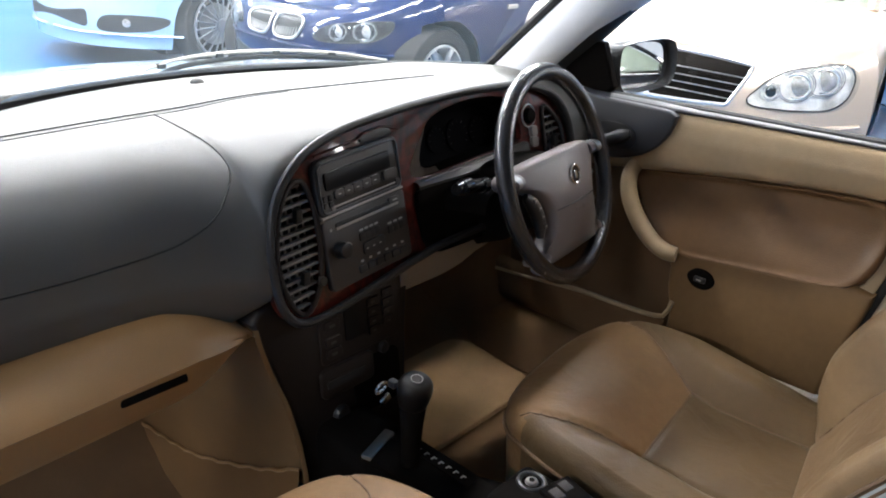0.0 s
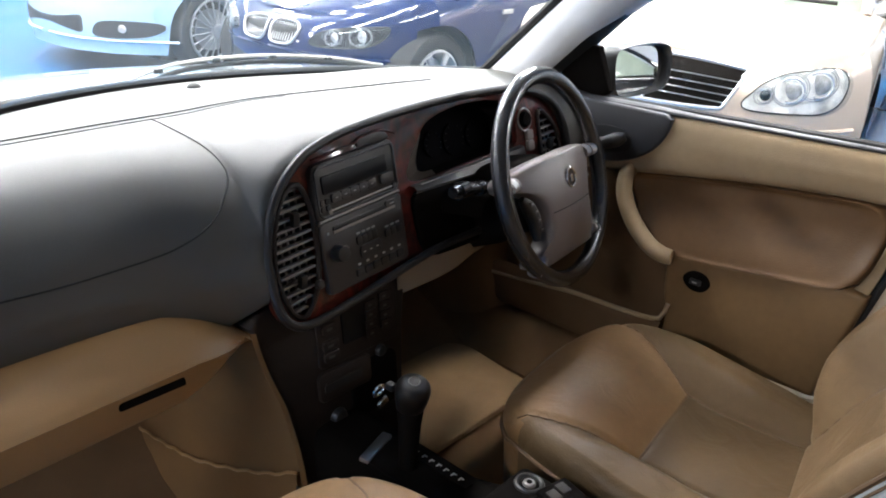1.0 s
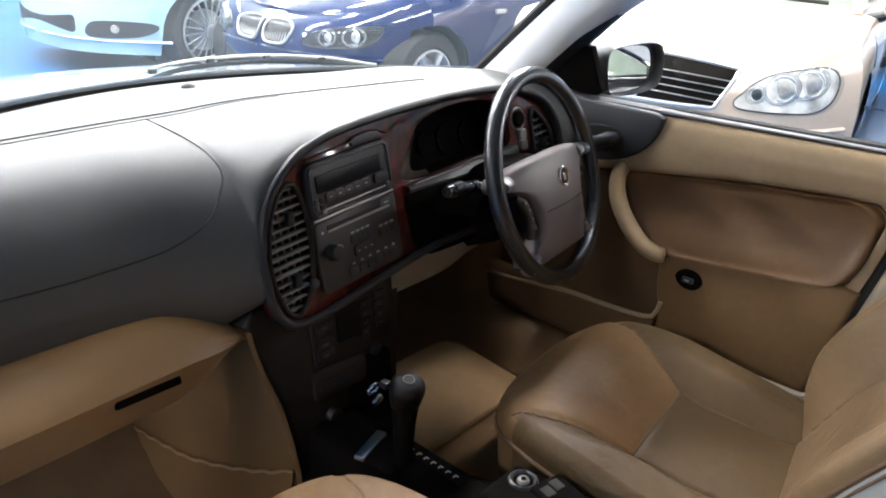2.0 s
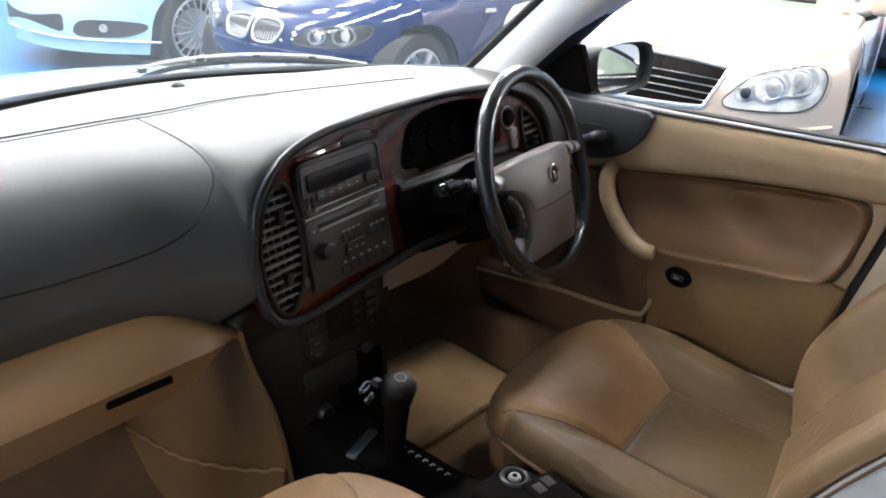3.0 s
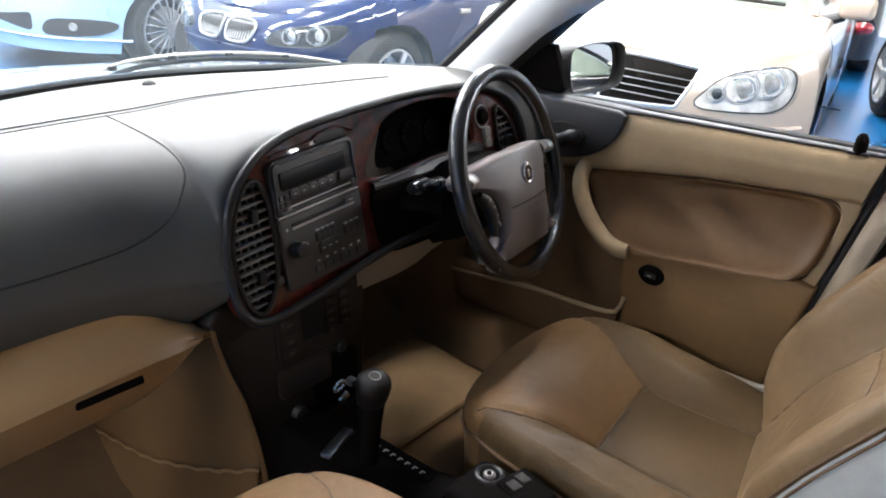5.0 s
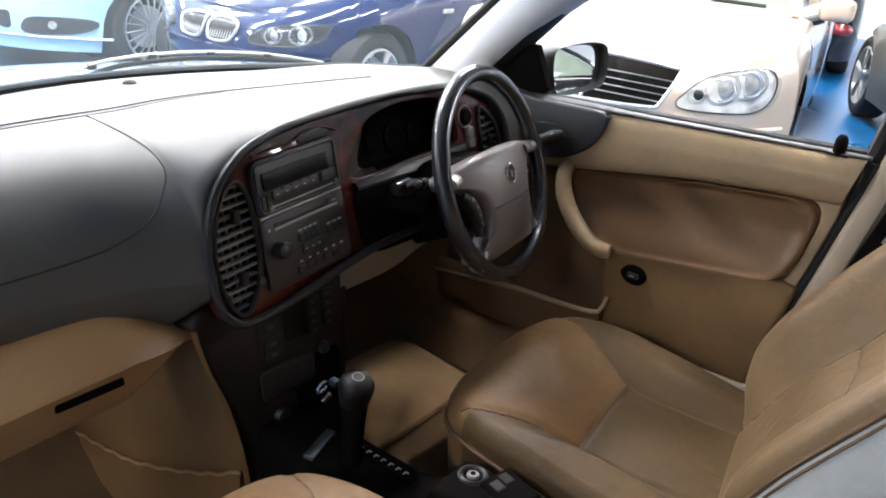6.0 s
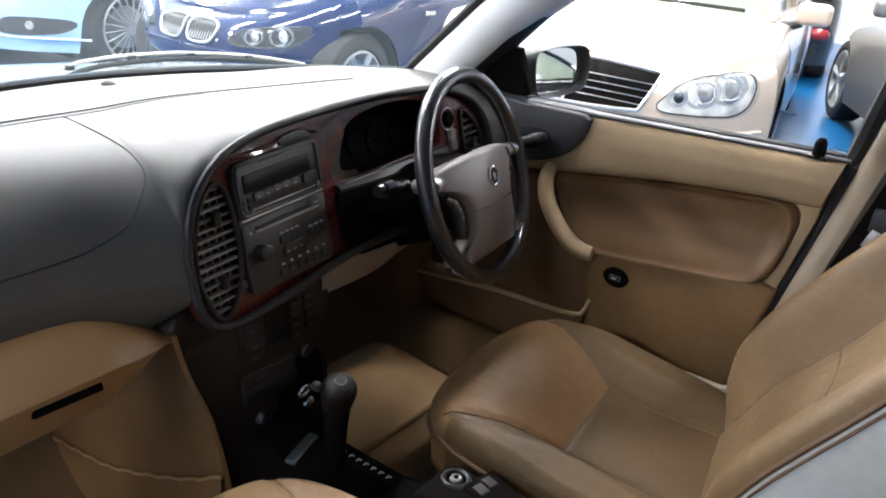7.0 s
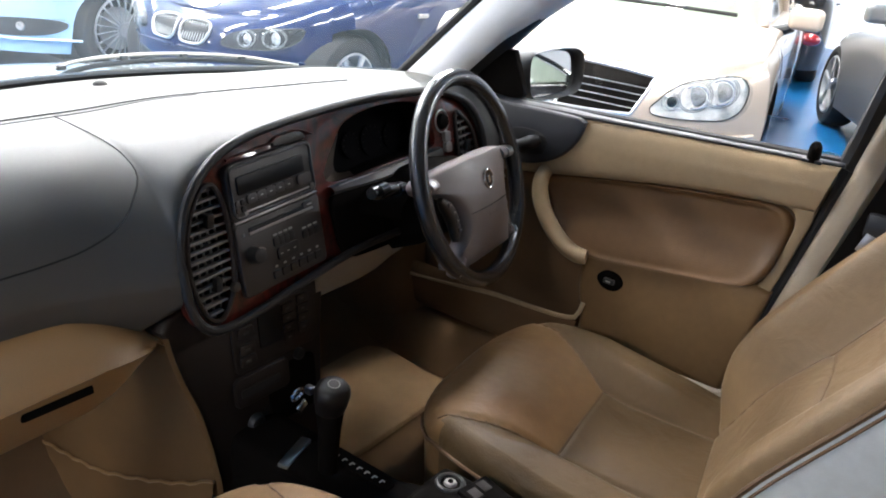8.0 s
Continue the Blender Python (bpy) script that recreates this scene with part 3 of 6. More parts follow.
        cowl.append([(0.325 + a, yy, zz + b) for a, b in curve([(-hw, -0.03), (-hw * 0.96, -0.006), (-hw * 0.7, 0.010), (0, 0.018), (hw * 0.7, 0.010), (hw * 0.96, -0.006), (hw, -0.03)], 22)])
    part("gauge_cowl", loft(cowl, closed=False), M_matte, cl)

    # radio: upper head unit and lower deck, rising a little towards the driver
    def rad(a, b, off=0.0):
        return face(a, b + 0.085 * (a - 0.02), off)
    def key(x0, z0, x1, z1, parent, mat=None, r=0.002, off=0.013, name="button"):
        return part(name, plate(rrect(x0, z0, x1, z1, r), lambda a, b, o: rad(a, b, o - off), 0.004, 0.0009), mat or M_button, parent)

    def mark(x0, z0, x1, z1, parent, off=0.0108):
        return part("marking", plate(rrect(x0, z0, x1, z1, min(x1 - x0, z1 - z0) * 0.3, 2), lambda a, b, o: rad(a, b, o - off), 0.001, 0.0002), M_mark, parent)
    up = part("head_unit", plate(rrect(-0.060, 0.8630, 0.112, 0.941, 0.012), lambda a, b, o: rad(a, b, o - 0.010), 0.012, 0.003), M_radio, d, "brown grey car radio with display")
    part("bezel", tube([rad(a, b, -0.011) for a, b in rrect(-0.057, 0.8655, 0.109, 0.938, 0.010)], 0.0022, 6, closed=True), M_corner, up)
    part("display", plate(rrect(-0.045, 0.8985, 0.090, 0.9235, 0.003), lambda a, b, o: rad(a, b, o - 0.0125), 0.003, 0.0008), M_display, up, "dark radio display")
    for k in range(5):
        key(-0.031 + k * 0.0188, 0.8825, -0.0135 + k * 0.0188, 0.8945, up, r=0.003, off=0.0140)
        mark(-0.025 + k * 0.0188, 0.8878, -0.020 + k * 0.0188, 0.8890, up, 0.0142)
    key(0.072, 0.8815, 0.101, 0.8955, up, r=0.004, off=0.015)
    for k in range(2):
        key(-0.053, 0.874 + k * 0.010, -0.047, 0.881 + k * 0.010, up)
        key(-0.043, 0.874 + k * 0.010, -0.036, 0.881 + k * 0.010, up, M_black)
    part("groove", tube([rad(x, 0.8718, -0.0105) for x in np.linspace(-0.036, 0.108, 6)], 0.0014, 6), M_line, up, "thin bright line")
    key(-0.040, 0.8680, -0.034, 0.8745, up, M_slat, 0.001, 0.0125, "tab")
    key(0.098, 0.8685, 0.106, 0.8765, up, M_button, 0.001, 0.0125, "tab")
    strip = part("trim_strip", plate(rrect(-0.062, 0.8560, 0.111, 0.8625, 0.002), lambda a, b, o: rad(a, b, o - 0.009), 0.012, 0.002), M_radio, d)
    # bright tube laid on as the highlight of the strip
    part("strip_highlight", tube([rad(x, 0.8612, -0.0115) for x in np.linspace(-0.061, 0.110, 6)], 0.0019, 6), M_line, strip)
    part("ledge", tube(curve([face(-0.052, 0.944, -0.004), face(0.0, 0.951, -0.004), (face(0.036, 0.955, -0.004)), face(0.050, 0.962, -0.004), face(0.092, 0.967, -0.004), face(0.125, 0.958, -0.004)], 26), 0.0022, 8), M_wood, d, "raised walnut ledge over the radio")
    lo = part("tape_deck", plate(rrect(-0.060, 0.752, 0.112, 0.8555, 0.006), lambda a, b, o: rad(a, b, o - 0.010), 0.012, 0.002), M_radio, d, "brown grey tape deck with small buttons")
    part("tape_slot", plate(rrect(-0.037, 0.8425, 0.090, 0.8475, 0.002), lambda a, b, o: rad(a, b, o - 0.0118), 0.002, 0.0005), M_rubber, lo, "thin dark slot")
    # pale bar laid on as the highlight below the slot
    part("slot_highlight", plate(rrect(-0.038, 0.8385, 0.096, 0.8415, 0.0013), lambda a, b, o: rad(a, b, o - 0.0125), 0.002, 0.0006), M_line, lo)
    mark(-0.050, 0.8390, -0.046, 0.8430, lo)
    key(0.076, 0.8430, 0.097, 0.8520, lo, r=0.003)
    mark(0.084, 0.8465, 0.094, 0.8480, lo, 0.0132)
    part("knob", rod(rad(-0.036, 0.808, -0.008), rad(-0.036, 0.808, -0.028), 0.0135, 0.012, 24, 0.002), M_black, lo, "round black volume knob")
    part("knob_mark", tube([rad(-0.036 + 0.0115 * math.cos(q), 0.808 + 0.0115 * math.sin(q), -0.0275) for q in np.linspace(0.5, 1.7, 7)], 0.0010, 5), M_line, lo)
    for k in range(4):
        key(0.006 + k * 0.0108, 0.8070, 0.0155 + k * 0.0108, 0.8185, lo, M_black)
        mark(0.007 + k * 0.0108, 0.8215, 0.0150 + k * 0.0108, 0.8245, lo)
    for k in range(3):
        key(0.067 + k * 0.0125, 0.7990, 0.0775 + k * 0.0125, 0.8100, lo, M_black)
        mark(0.068 + k * 0.0125, 0.8130, 0.0765 + k * 0.0125, 0.8158, lo)
    for k in range(6):
        key(-0.004 + k * 0.018, 0.7600, 0.011 + k * 0.018, 0.7705, lo, M_black)
        mark(0.001 + k * 0.018, 0.7755, 0.007 + k * 0.018, 0.7785, lo)
    key(0.010, 0.7840, 0.055, 0.8020, lo, M_black, 0.005, name="rocker")
    for k in range(3):
        mark(0.014 + k * 0.014, 0.7920, 0.019 + k * 0.014, 0.7938, lo, 0.0133)
    part("small_knob", rod(face(-0.075, 0.766, -0.001), face(-0.075, 0.766, -0.010), 0.008, 0.007, 16, 0.0015), M_radio, d)
    # cup holder flap above the radio and switches by the driver's vent
    part("flap", plate(curve([(0.044, 0.951), (0.054, 0.961), (0.080, 0.966), (0.100, 0.963), (0.108, 0.953)], 20, closed=True), lambda a, b, o: face(a, b, o - 0.004), 0.005, 0.002), M_radio, d)
    part("light_switch", rod(face(0.482, 0.930, 0.0), face(0.482, 0.930, -0.010), 0.016, 0.014, 24, 0.002), M_matte, d, "round black rotary light switch")
    part("switch_ring", tube([face(0.482 + 0.021 * math.cos(a), 0.930 + 0.021 * math.sin(a), -0.002) for a in np.linspace(0, 2 * math.pi, 30, endpoint=False)], 0.0016, 6, closed=True), M_slat, d)
    for k in range(2):
        part("dimmer_button", plate(rrect(0.482, 0.872 + k * 0.02, 0.498, 0.888 + k * 0.02, 0.003), lambda a, b, o: face(a, b, o - 0.008), 0.008, 0.002), M_slat, d)
    # sun sensor on the top
    s = dash_on(0.012, y=0.562)
    part("sun_sensor", ball(s, (0.013, 0.013, 0.009)), M_black, d, "small black domed sun sensor")
    return d


dashboard()


def glovebox():
    g = thing("glovebox", "beige closed glovebox lid below the dashboard", "glovebox", (-0.4, 0.15, 0.7))
    rows = []
    for x in np.concatenate([np.linspace(-0.75, -0.32, 12), np.linspace(-0.305, -0.185, 16)]):
        t = max(0.0, (x + 0.31) / 0.125)
        pinch = 1 - 0.93 * t**1.4
        top = float(pchip([-0.75, -0.46, -0.39, -0.31, -0.265, -0.225, -0.184], [0.746, 0.753, 0.757, 0.761, 0.752, 0.734, 0.704], [x])[0, 0])
        nose, zn = 0.106 + 0.03 * t**2, float(np.interp(x, [-0.75, -0.50, -0.36, -0.29, -0.185], [0.704, 0.710, 0.716, 0.718, 0.706]))
        c1 = curve([(0.215, top + 0.002), (0.183, top), (0.154, zn + (top - zn) * 0.86), (0.127, zn + (top - zn) * 0.50), (nose + 0.004, zn + (top - zn) * 0.13), (nose, zn + 0.001 * pinch)], 22)
        c2 = curve([(nose + 0.002, zn), (nose + 0.010, zn - 0.032 * pinch), (nose + 0.022, zn - 0.062 * pinch)], 8)
        c3 = curve([(nose + 0.028, zn - 0.066 * pinch), (nose + 0.07, zn - 0.072 * pinch), (nose + 0.12, zn - 0.074 * pinch)], 6)
        rows.append([(x, y, z) for y, z in np.vstack([c1, c2, c3])])
    ob = part("lid", loft(rows, closed=False), M_beige, g, angle=40)
    ob.modifiers.new("thick", "SOLIDIFY").thickness = -0.004
    part("latch", box((-0.356, 0.1085, 0.6985), (0.094, 0.010, 0.013), 0.004, rot=Euler((radians(-20), 0, 0)).to_matrix()), M_matte, g, "dark slot of the latch")
    return g


glovebox()


def console():
    c = thing("centre_console", "dark plastic centre console with climate controls", "console", (0, 0.0, 0.3))

    def cf(x, z, off=0.0):
        return (x, 0.108 + 0.16 * (z - 0.6) + off, z)
    part("front_panel", plate(curve([(-0.168, 0.735), (0.0, 0.745), (0.118, 0.755), (0.112, 0.62), (0.10, 0.50), (0.09, 0.36), (-0.113, 0.36), (-0.117, 0.456), (-0.123, 0.51), (-0.136, 0.578), (-0.158, 0.640), (-0.170, 0.690)], 60, closed=True), lambda a, b, o: cf(a, b, o), 0.03, 0.008), M_console, c)
    # climate panel
    cp = part("climate_panel", plate(rrect(-0.072, 0.615, 0.102, 0.712, 0.008), lambda a, b, o: cf(a, b, o - 0.004), 0.006, 0.002), M_console, c, "dark climate control panel")
    part("climate_display", plate(rrect(-0.022, 0.640, 0.024, 0.702, 0.004), lambda a, b, o: cf(a, b, o - 0.0055), 0.002, 0.0005), M_display, cp)
    for k in range(4):
        for j, x in enumerate((0.029, 0.062)):
            z = 0.640 + k * 0.0165 + j * 0.006
            part("button", plate(rrect(x, z - 0.006, x + 0.024, z + 0.007, 0.003), lambda a, b, o: cf(a, b, o - 0.008), 0.004, 0.001), M_console, cp)
            part("marking", plate(rrect(x + 0.006, z - 0.001, x + 0.013, z + 0.002, 0.0006), lambda a, b, o: cf(a, b, o - 0.0086), 0.001, 0.0002), M_button, cp)
    for x, z in ((-0.064, 0.671), (-0.064, 0.643), (-0.064, 0.624)):
        part("button", plate(rrect(x, z, x + 0.030, z + 0.015, 0.004), lambda a, b, o: cf(a, b, o - 0.008), 0.004, 0.001), M_console, cp)
        part("marking", plate(rrect(x + 0.008, z + 0.005, x + 0.019, z + 0.0090, 0.0006), lambda a, b, o: cf(a, b, o - 0.0086), 0.001, 0.0002), M_button, cp)
    part("round_button", rod(cf(0.058, 0.601, 0.0), cf(0.058, 0.601, -0.009), 0.011, 0.010, 18, 0.0015), M_black, c)
    # ash tray with its pull, and the lighter socket
    tray = part("ashtray", plate(rrect(-0.078, 0.560, 0.030, 0.604, 0.008), lambda a, b, o: cf(a, b, o - 0.006), 0.01, 0.003), M_console, c, "closed dark ashtray lid")
    part("pull_slot", plate(rrect(-0.070, 0.574, 0.010, 0.588, 0.004), lambda a, b, o: cf(a, b, o - 0.0075), 0.002, 0.0005), M_rubber, tray)
    part("pull_lip", tube([cf(x, 0.5895, -0.0085) for x in np.linspace(-0.068, 0.008, 5)], 0.0016, 6), M_console, tray)
    part("socket", rod(cf(-0.046, 0.522, 0.0), cf(-0.046, 0.522, -0.012), 0.016, 0.014, 20, 0.002), M_black, c, "black lighter socket")
    part("socket_mark", tube([cf(-0.046 + 0.011 * math.cos(a), 0.522 + 0.011 * math.sin(a), -0.013) for a in np.linspace(0.3, 2.2, 8)], 0.0007, 5), M_button, c)
    well = rrect(-0.010, 0.500, 0.092, 0.592, 0.012)
    part("tray_well", plate(well, lambda a, b, o: cf(a, b, o - 0.003), 0.006, 0.002), M_matte, c, "black open tray below the ashtray")
    # side cheeks
    bm = loft([[(-0.150, 0.16, 0.72), (-0.150, 0.35, 0.70), (-0.110, 0.35, 0.30), (-0.105, 0.12, 0.30)], [(0.105, 0.13, 0.72), (0.105, 0.35, 0.70), (0.100, 0.35, 0.30), (0.095, 0.10, 0.30)]])
    part("core", bm, M_console, c)
    # tunnel and gear gate
    rows, flank = [], []
    for y in np.linspace(0.12, -0.95, 24):
        z = 0.505 + 0.012 * math.sin((y + 0.5) * 3)
        e = float(np.interp(y, [-0.95, -0.24, -0.17, 0.12], [0.075, 0.065, 0.018, 0.015]))
        rows.append([(x, y, zz) for x, zz in curve([(-0.105, 0.28), (-0.102, 0.42), (-0.099, z - 0.02), (-0.088, z), (-0.03, z + 0.004), (e - 0.015, z), (e - 0.003, z - 0.008), (e, z - 0.03), (e + 0.002, z - 0.06)], 26)])
        flank.append([(x, y, zz) for x, zz in curve([(e - 0.002, z - 0.025), (e + 0.012, z - 0.04), (e + 0.03, 0.42), (e + 0.055, 0.34), (e + 0.08, 0.28)], 10)])
    part("tunnel", loft(rows, closed=False), M_matte, c, angle=50)
    part("tunnel_carpet", loft(flank, closed=False), M_carpet, c, "brown carpet on the side of the tunnel")
    return c


console()


def gear_selector():
    g = thing("gear_selector", "black automatic gear lever with bulbous knob", "gear lever", (-0.035, -0.06, 0.51))
    part("gate_plate", box((-0.048, -0.11, 0.518), (0.092, 0.20, 0.012), 0.005), M_matte, g, "black gear gate plate")
    part("gate_plate_trim", box((-0.060, -0.010, 0.523), (0.076, 0.018, 0.008), 0.003, rot=Euler((0, 0, radians(17))).to_matrix()), M_satin, g, "satin metal trim of the gate")
    base = Vector((-0.056, -0.076, 0.515))
    top = Vector((-0.048, -0.066, 0.626))
    pts = curve([base, base.lerp(top, 0.35), base.lerp(top, 0.7), top], 14)
    part("shaft", tube(pts, list(np.interp(np.linspace(0, 1, 14), [0, 0.3, 0.7, 1], [0.0150, 0.0150, 0.0175, 0.0215])), 18), M_matte, g)
    up = Vector((-0.10, -0.20, 1.0)).normalized()
    hs = np.array([-0.012, 0.0, 0.012, 0.022, 0.031, 0.038, 0.043, 0.0455, 0.0465])
    k = part("knob", tube([tuple(top + up * h) for h in hs], [0.0195, 0.0222, 0.0248, 0.0262, 0.0266, 0.0250, 0.0212, 0.016, 0.006], 26), M_knob, g, "worn black leather gear knob")
    cc = top + up * 0.0455
    part("knob_badge", rod(cc, cc + up * 0.002, 0.009, seg=24), M_console, k)
    u = up.orthogonal().normalized()
    v = up.cross(u)
    part("badge_ring", tube([cc + up * 0.0018 + 0.0085 * (math.cos(a) * u + math.sin(a) * v) for a in np.linspace(0, 2 * math.pi, 24, endpoint=False)], 0.0008, 6, closed=True), M_slat, k)
    part("release_button", box(top + Vector((-0.012, 0.030, 0.022)), (0.012, 0.014, 0.012), 0.003), M_black, k)
    strip = part("shift_scale", box((-0.027, -0.110, 0.525), (0.018, 0.125, 0.003), 0.001), M_matte, g, "black scale with pale gear marks")
    for y in [-0.062] + [-0.079 - i * 0.0148 for i in range(6)]:
        part("mark", box((-0.025, y, 0.5270), (0.0075, 0.0022, 0.0008)), M_mark, strip)
        part("mark", box((-0.0225, y - 0.0030, 0.5270), (0.0022, 0.0042, 0.0008)), M_mark, strip)
    return g


gear_selector()


def ignition():
    g = thing("ignition_switch", "black floor mounted ignition lock between the seats", "ignition lock", (0.0, -0.26, 0.51))
    part("housing", box((0.005, -0.285, 0.527), (0.10, 0.15, 0.035), 0.014, seg=4), M_matte, g)
    part("lock_ring", rod((0.022, -0.243, 0.540), (0.022, -0.243, 0.549), 0.0105, 0.0090, 26, 0.002), M_slat, g, "bright lock ring")
    part("lock_barrel", rod((0.022, -0.243, 0.547), (0.022, -0.243, 0.5505), 0.0045, 0.0040, 20, 0.001), M_matte, g)
    part("collar", tube([(0.022 + 0.019 * math.cos(a), -0.243 + 0.019 * math.sin(a), 0.545) for a in np.linspace(0, 2 * math.pi, 26, endpoint=False)], 0.004, 8, closed=True), M_black, g)
    part("switch_block", box((0.034, -0.300, 0.541), (0.060, 0.070, 0.014), 0.005, rot=Euler((radians(3), 0, radians(-12))).to_matrix(), seg=3), M_matte, g, "black raised switch block")
    for k in range(2):
        part("button", box((0.024 + k * 0.022, -0.285, 0.5485), (0.017, 0.020, 0.004), 0.0015, rot=Euler((radians(3), 0, radians(-12))).to_matrix()), M_console, g)
    return g


ignition()


def chrome_ring():
    g = thing("key_ring", "small chrome key ring with tag in the console tray", "key ring", (-0.056, -0.01, 0.60))
    c = Vector((-0.049, 0.0, 0.618))
    part("ring", tube([c + Vector((0.010 * math.cos(a), -0.004 * math.sin(a), 0.011 * math.sin(a))) for a in np.linspace(0, 2 * math.pi, 22, endpoint=False)], 0.0028, 8, closed=True), M_chrome, g)
    part("tag", box(c + Vector((0.002, -0.008, -0.018)), (0.020, 0.006, 0.012), 0.002, rot=Euler((0, radians(-25), 0)).to_matrix()), M_chrome, g)
    return g


chrome_ring()


# ---------- steering ----------
W_C = Vector((0.386, 0.008, 0.871))
W_M = Matrix.Translation(W_C) @ Euler((radians(69.5), 0, radians(8))).to_matrix().to_4x4()


def wheel_at(u, v, w=0.0):
    """Wheel plane to world: u right, v up, w towards the driver."""
    return tuple(W_M @ Vector((u, v, w)))


def steering_wheel():
    s = thing("steering_wheel", "black leather four spoke steering wheel with grey hub", "steering wheel", W_C)
    R = 0.182
    part("rim", tube([wheel_at(R * math.cos(a), R * math.sin(a)) for a in np.linspace(0, 2 * math.pi, 72, endpoint=False)], 0.0155, 16, closed=True, up=tuple((W_M.to_3x3() @ Vector((0, 0, 1))))), M_wheel_leather, s, "worn glossy black leather rim")
    # hub pad: a dished shield whose ends run into the four spokes
    half = [(0.0, 0.045), (0.05, 0.045), (0.10, 0.041), (0.150, 0.032), (0.154, 0.010), (0.124, 0.000), (0.096, -0.018), (0.080, -0.048), (0.080, -0.080), (0.092, -0.104), (0.114, -0.118), (0.118, -0.136), (0.090, -0.142), (0.045, -0.139), (0.0, -0.137)]
    pad = curve(half + [(-u, v) for u, v in half[-2:0:-1]], 110, closed=True)
    rings = []
    def dome(u, v):
        return 0.031 - 1.5 * u * u - 1.3 * (v + 0.03) ** 2
    for sc, w in ((0.97, -0.040), (1.0, -0.020), (0.997, -0.012), (0.985, -0.006), (0.965, -0.002), (0.93, 0.0), (0.8, 0.0), (0.65, 0.0), (0.5, 0.0), (0.35, 0.0), (0.2, 0.0), (0.05, 0.0)):
        ring = []
        for a, b in pad:
            u, v = a * sc, -0.03 + (b + 0.03) * sc
            ring.append(wheel_at(u, v, dome(u, v) + w))
        rings.append(ring)
    hub = part("hub_pad", loft(rings), M_hub, s, "brown grey airbag pad", angle=60)
    part("pad_seam", tube([wheel_at(x, -0.050, dome(x, -0.050) + 0.0003) for x in np.linspace(-0.072, 0.072, 30)], 0.0011, 5), M_rubber, hub)
    part("badge", tube([wheel_at(0.0165 * math.cos(a), -0.004 + 0.0165 * math.sin(a), 0.0315) for a in np.linspace(0, 2 * math.pi, 30, endpoint=False)], 0.0022, 8, closed=True), M_chrome, hub, "round chrome edged badge")
    part("badge_face", rod(wheel_at(0, -0.004, 0.0280), wheel_at(0, -0.004, 0.0318), 0.0150, seg=28), M_badge, hub)
    part("badge_device", box(wheel_at(0, -0.005, 0.0325), (0.008, 0.014, 0.002), 0.0008, rot=W_M.to_3x3()), M_chrome, hub)
    for k in range(3):
        part("embossed_mark", box(wheel_at(-0.013 + k * 0.013, -0.064, dome(0.013, -0.064) - 0.0002), (0.008, 0.007, 0.0010), 0.001, rot=W_M.to_3x3()), M_hub, hub)
    for sx in (-1, 1):
        a = [(0.134, 0.020), (0.154, 0.020), (0.172, 0.019)]
        up = part("upper_spoke", tube([wheel_at(sx * u, v, -0.008 + 0.003 * i) for i, (u, v) in enumerate(a)], [0.017, 0.016, 0.013], 14, flat=0.7), M_hub, s, "brown grey upper spoke")
        part("spoke_cap", tube([wheel_at(sx * u, v, w) for u, v, w in ((0.150, 0.020, -0.003), (0.166, 0.019, 0.0))], [0.0165, 0.0150], 14, flat=0.75), M_satin, up, "satin metal spoke cap")
        b = [(0.102, -0.120), (0.118, -0.130), (0.136, -0.138)]
        lo = part("lower_spoke", tube([wheel_at(sx * u, v, -0.008 + 0.003 * i) for i, (u, v) in enumerate(b)], [0.017, 0.016, 0.013], 14, flat=0.7), M_hub, s, "brown grey lower spoke")
        part("spoke_cap", tube([wheel_at(sx * u, v, w) for u, v, w in ((0.116, -0.128, -0.003), (0.129, -0.135, 0.0))], [0.0165, 0.0150], 14, flat=0.75), M_satin, lo, "satin metal spoke cap")
        cl = part("switch_pod", tube([wheel_at(sx * u, v, -0.004) for u, v in curve([(0.124, -0.010), (0.106, -0.030), (0.096, -0.058), (0.102, -0.090)], 10)], [0.006, 0.010, 0.012, 0.013, 0.013, 0.013, 0.012, 0.011, 0.009, 0.006], 12), M_black, s, "black pod of audio buttons")
        for k, (u, v) in enumerate(curve([(0.112, -0.022), (0.100, -0.044), (0.097, -0.070)], 4)):
            part("button", box(wheel_at(sx * u, v, 0.0070), (0.011, 0.009, 0.004), 0.002, rot=W_M.to_3x3()), M_button, cl)
            part("marking", box(wheel_at(sx * u, v, 0.0093), (0.005, 0.0016, 0.0006), rot=W_M.to_3x3()), M_mark, cl)
    return s


steering_wheel()


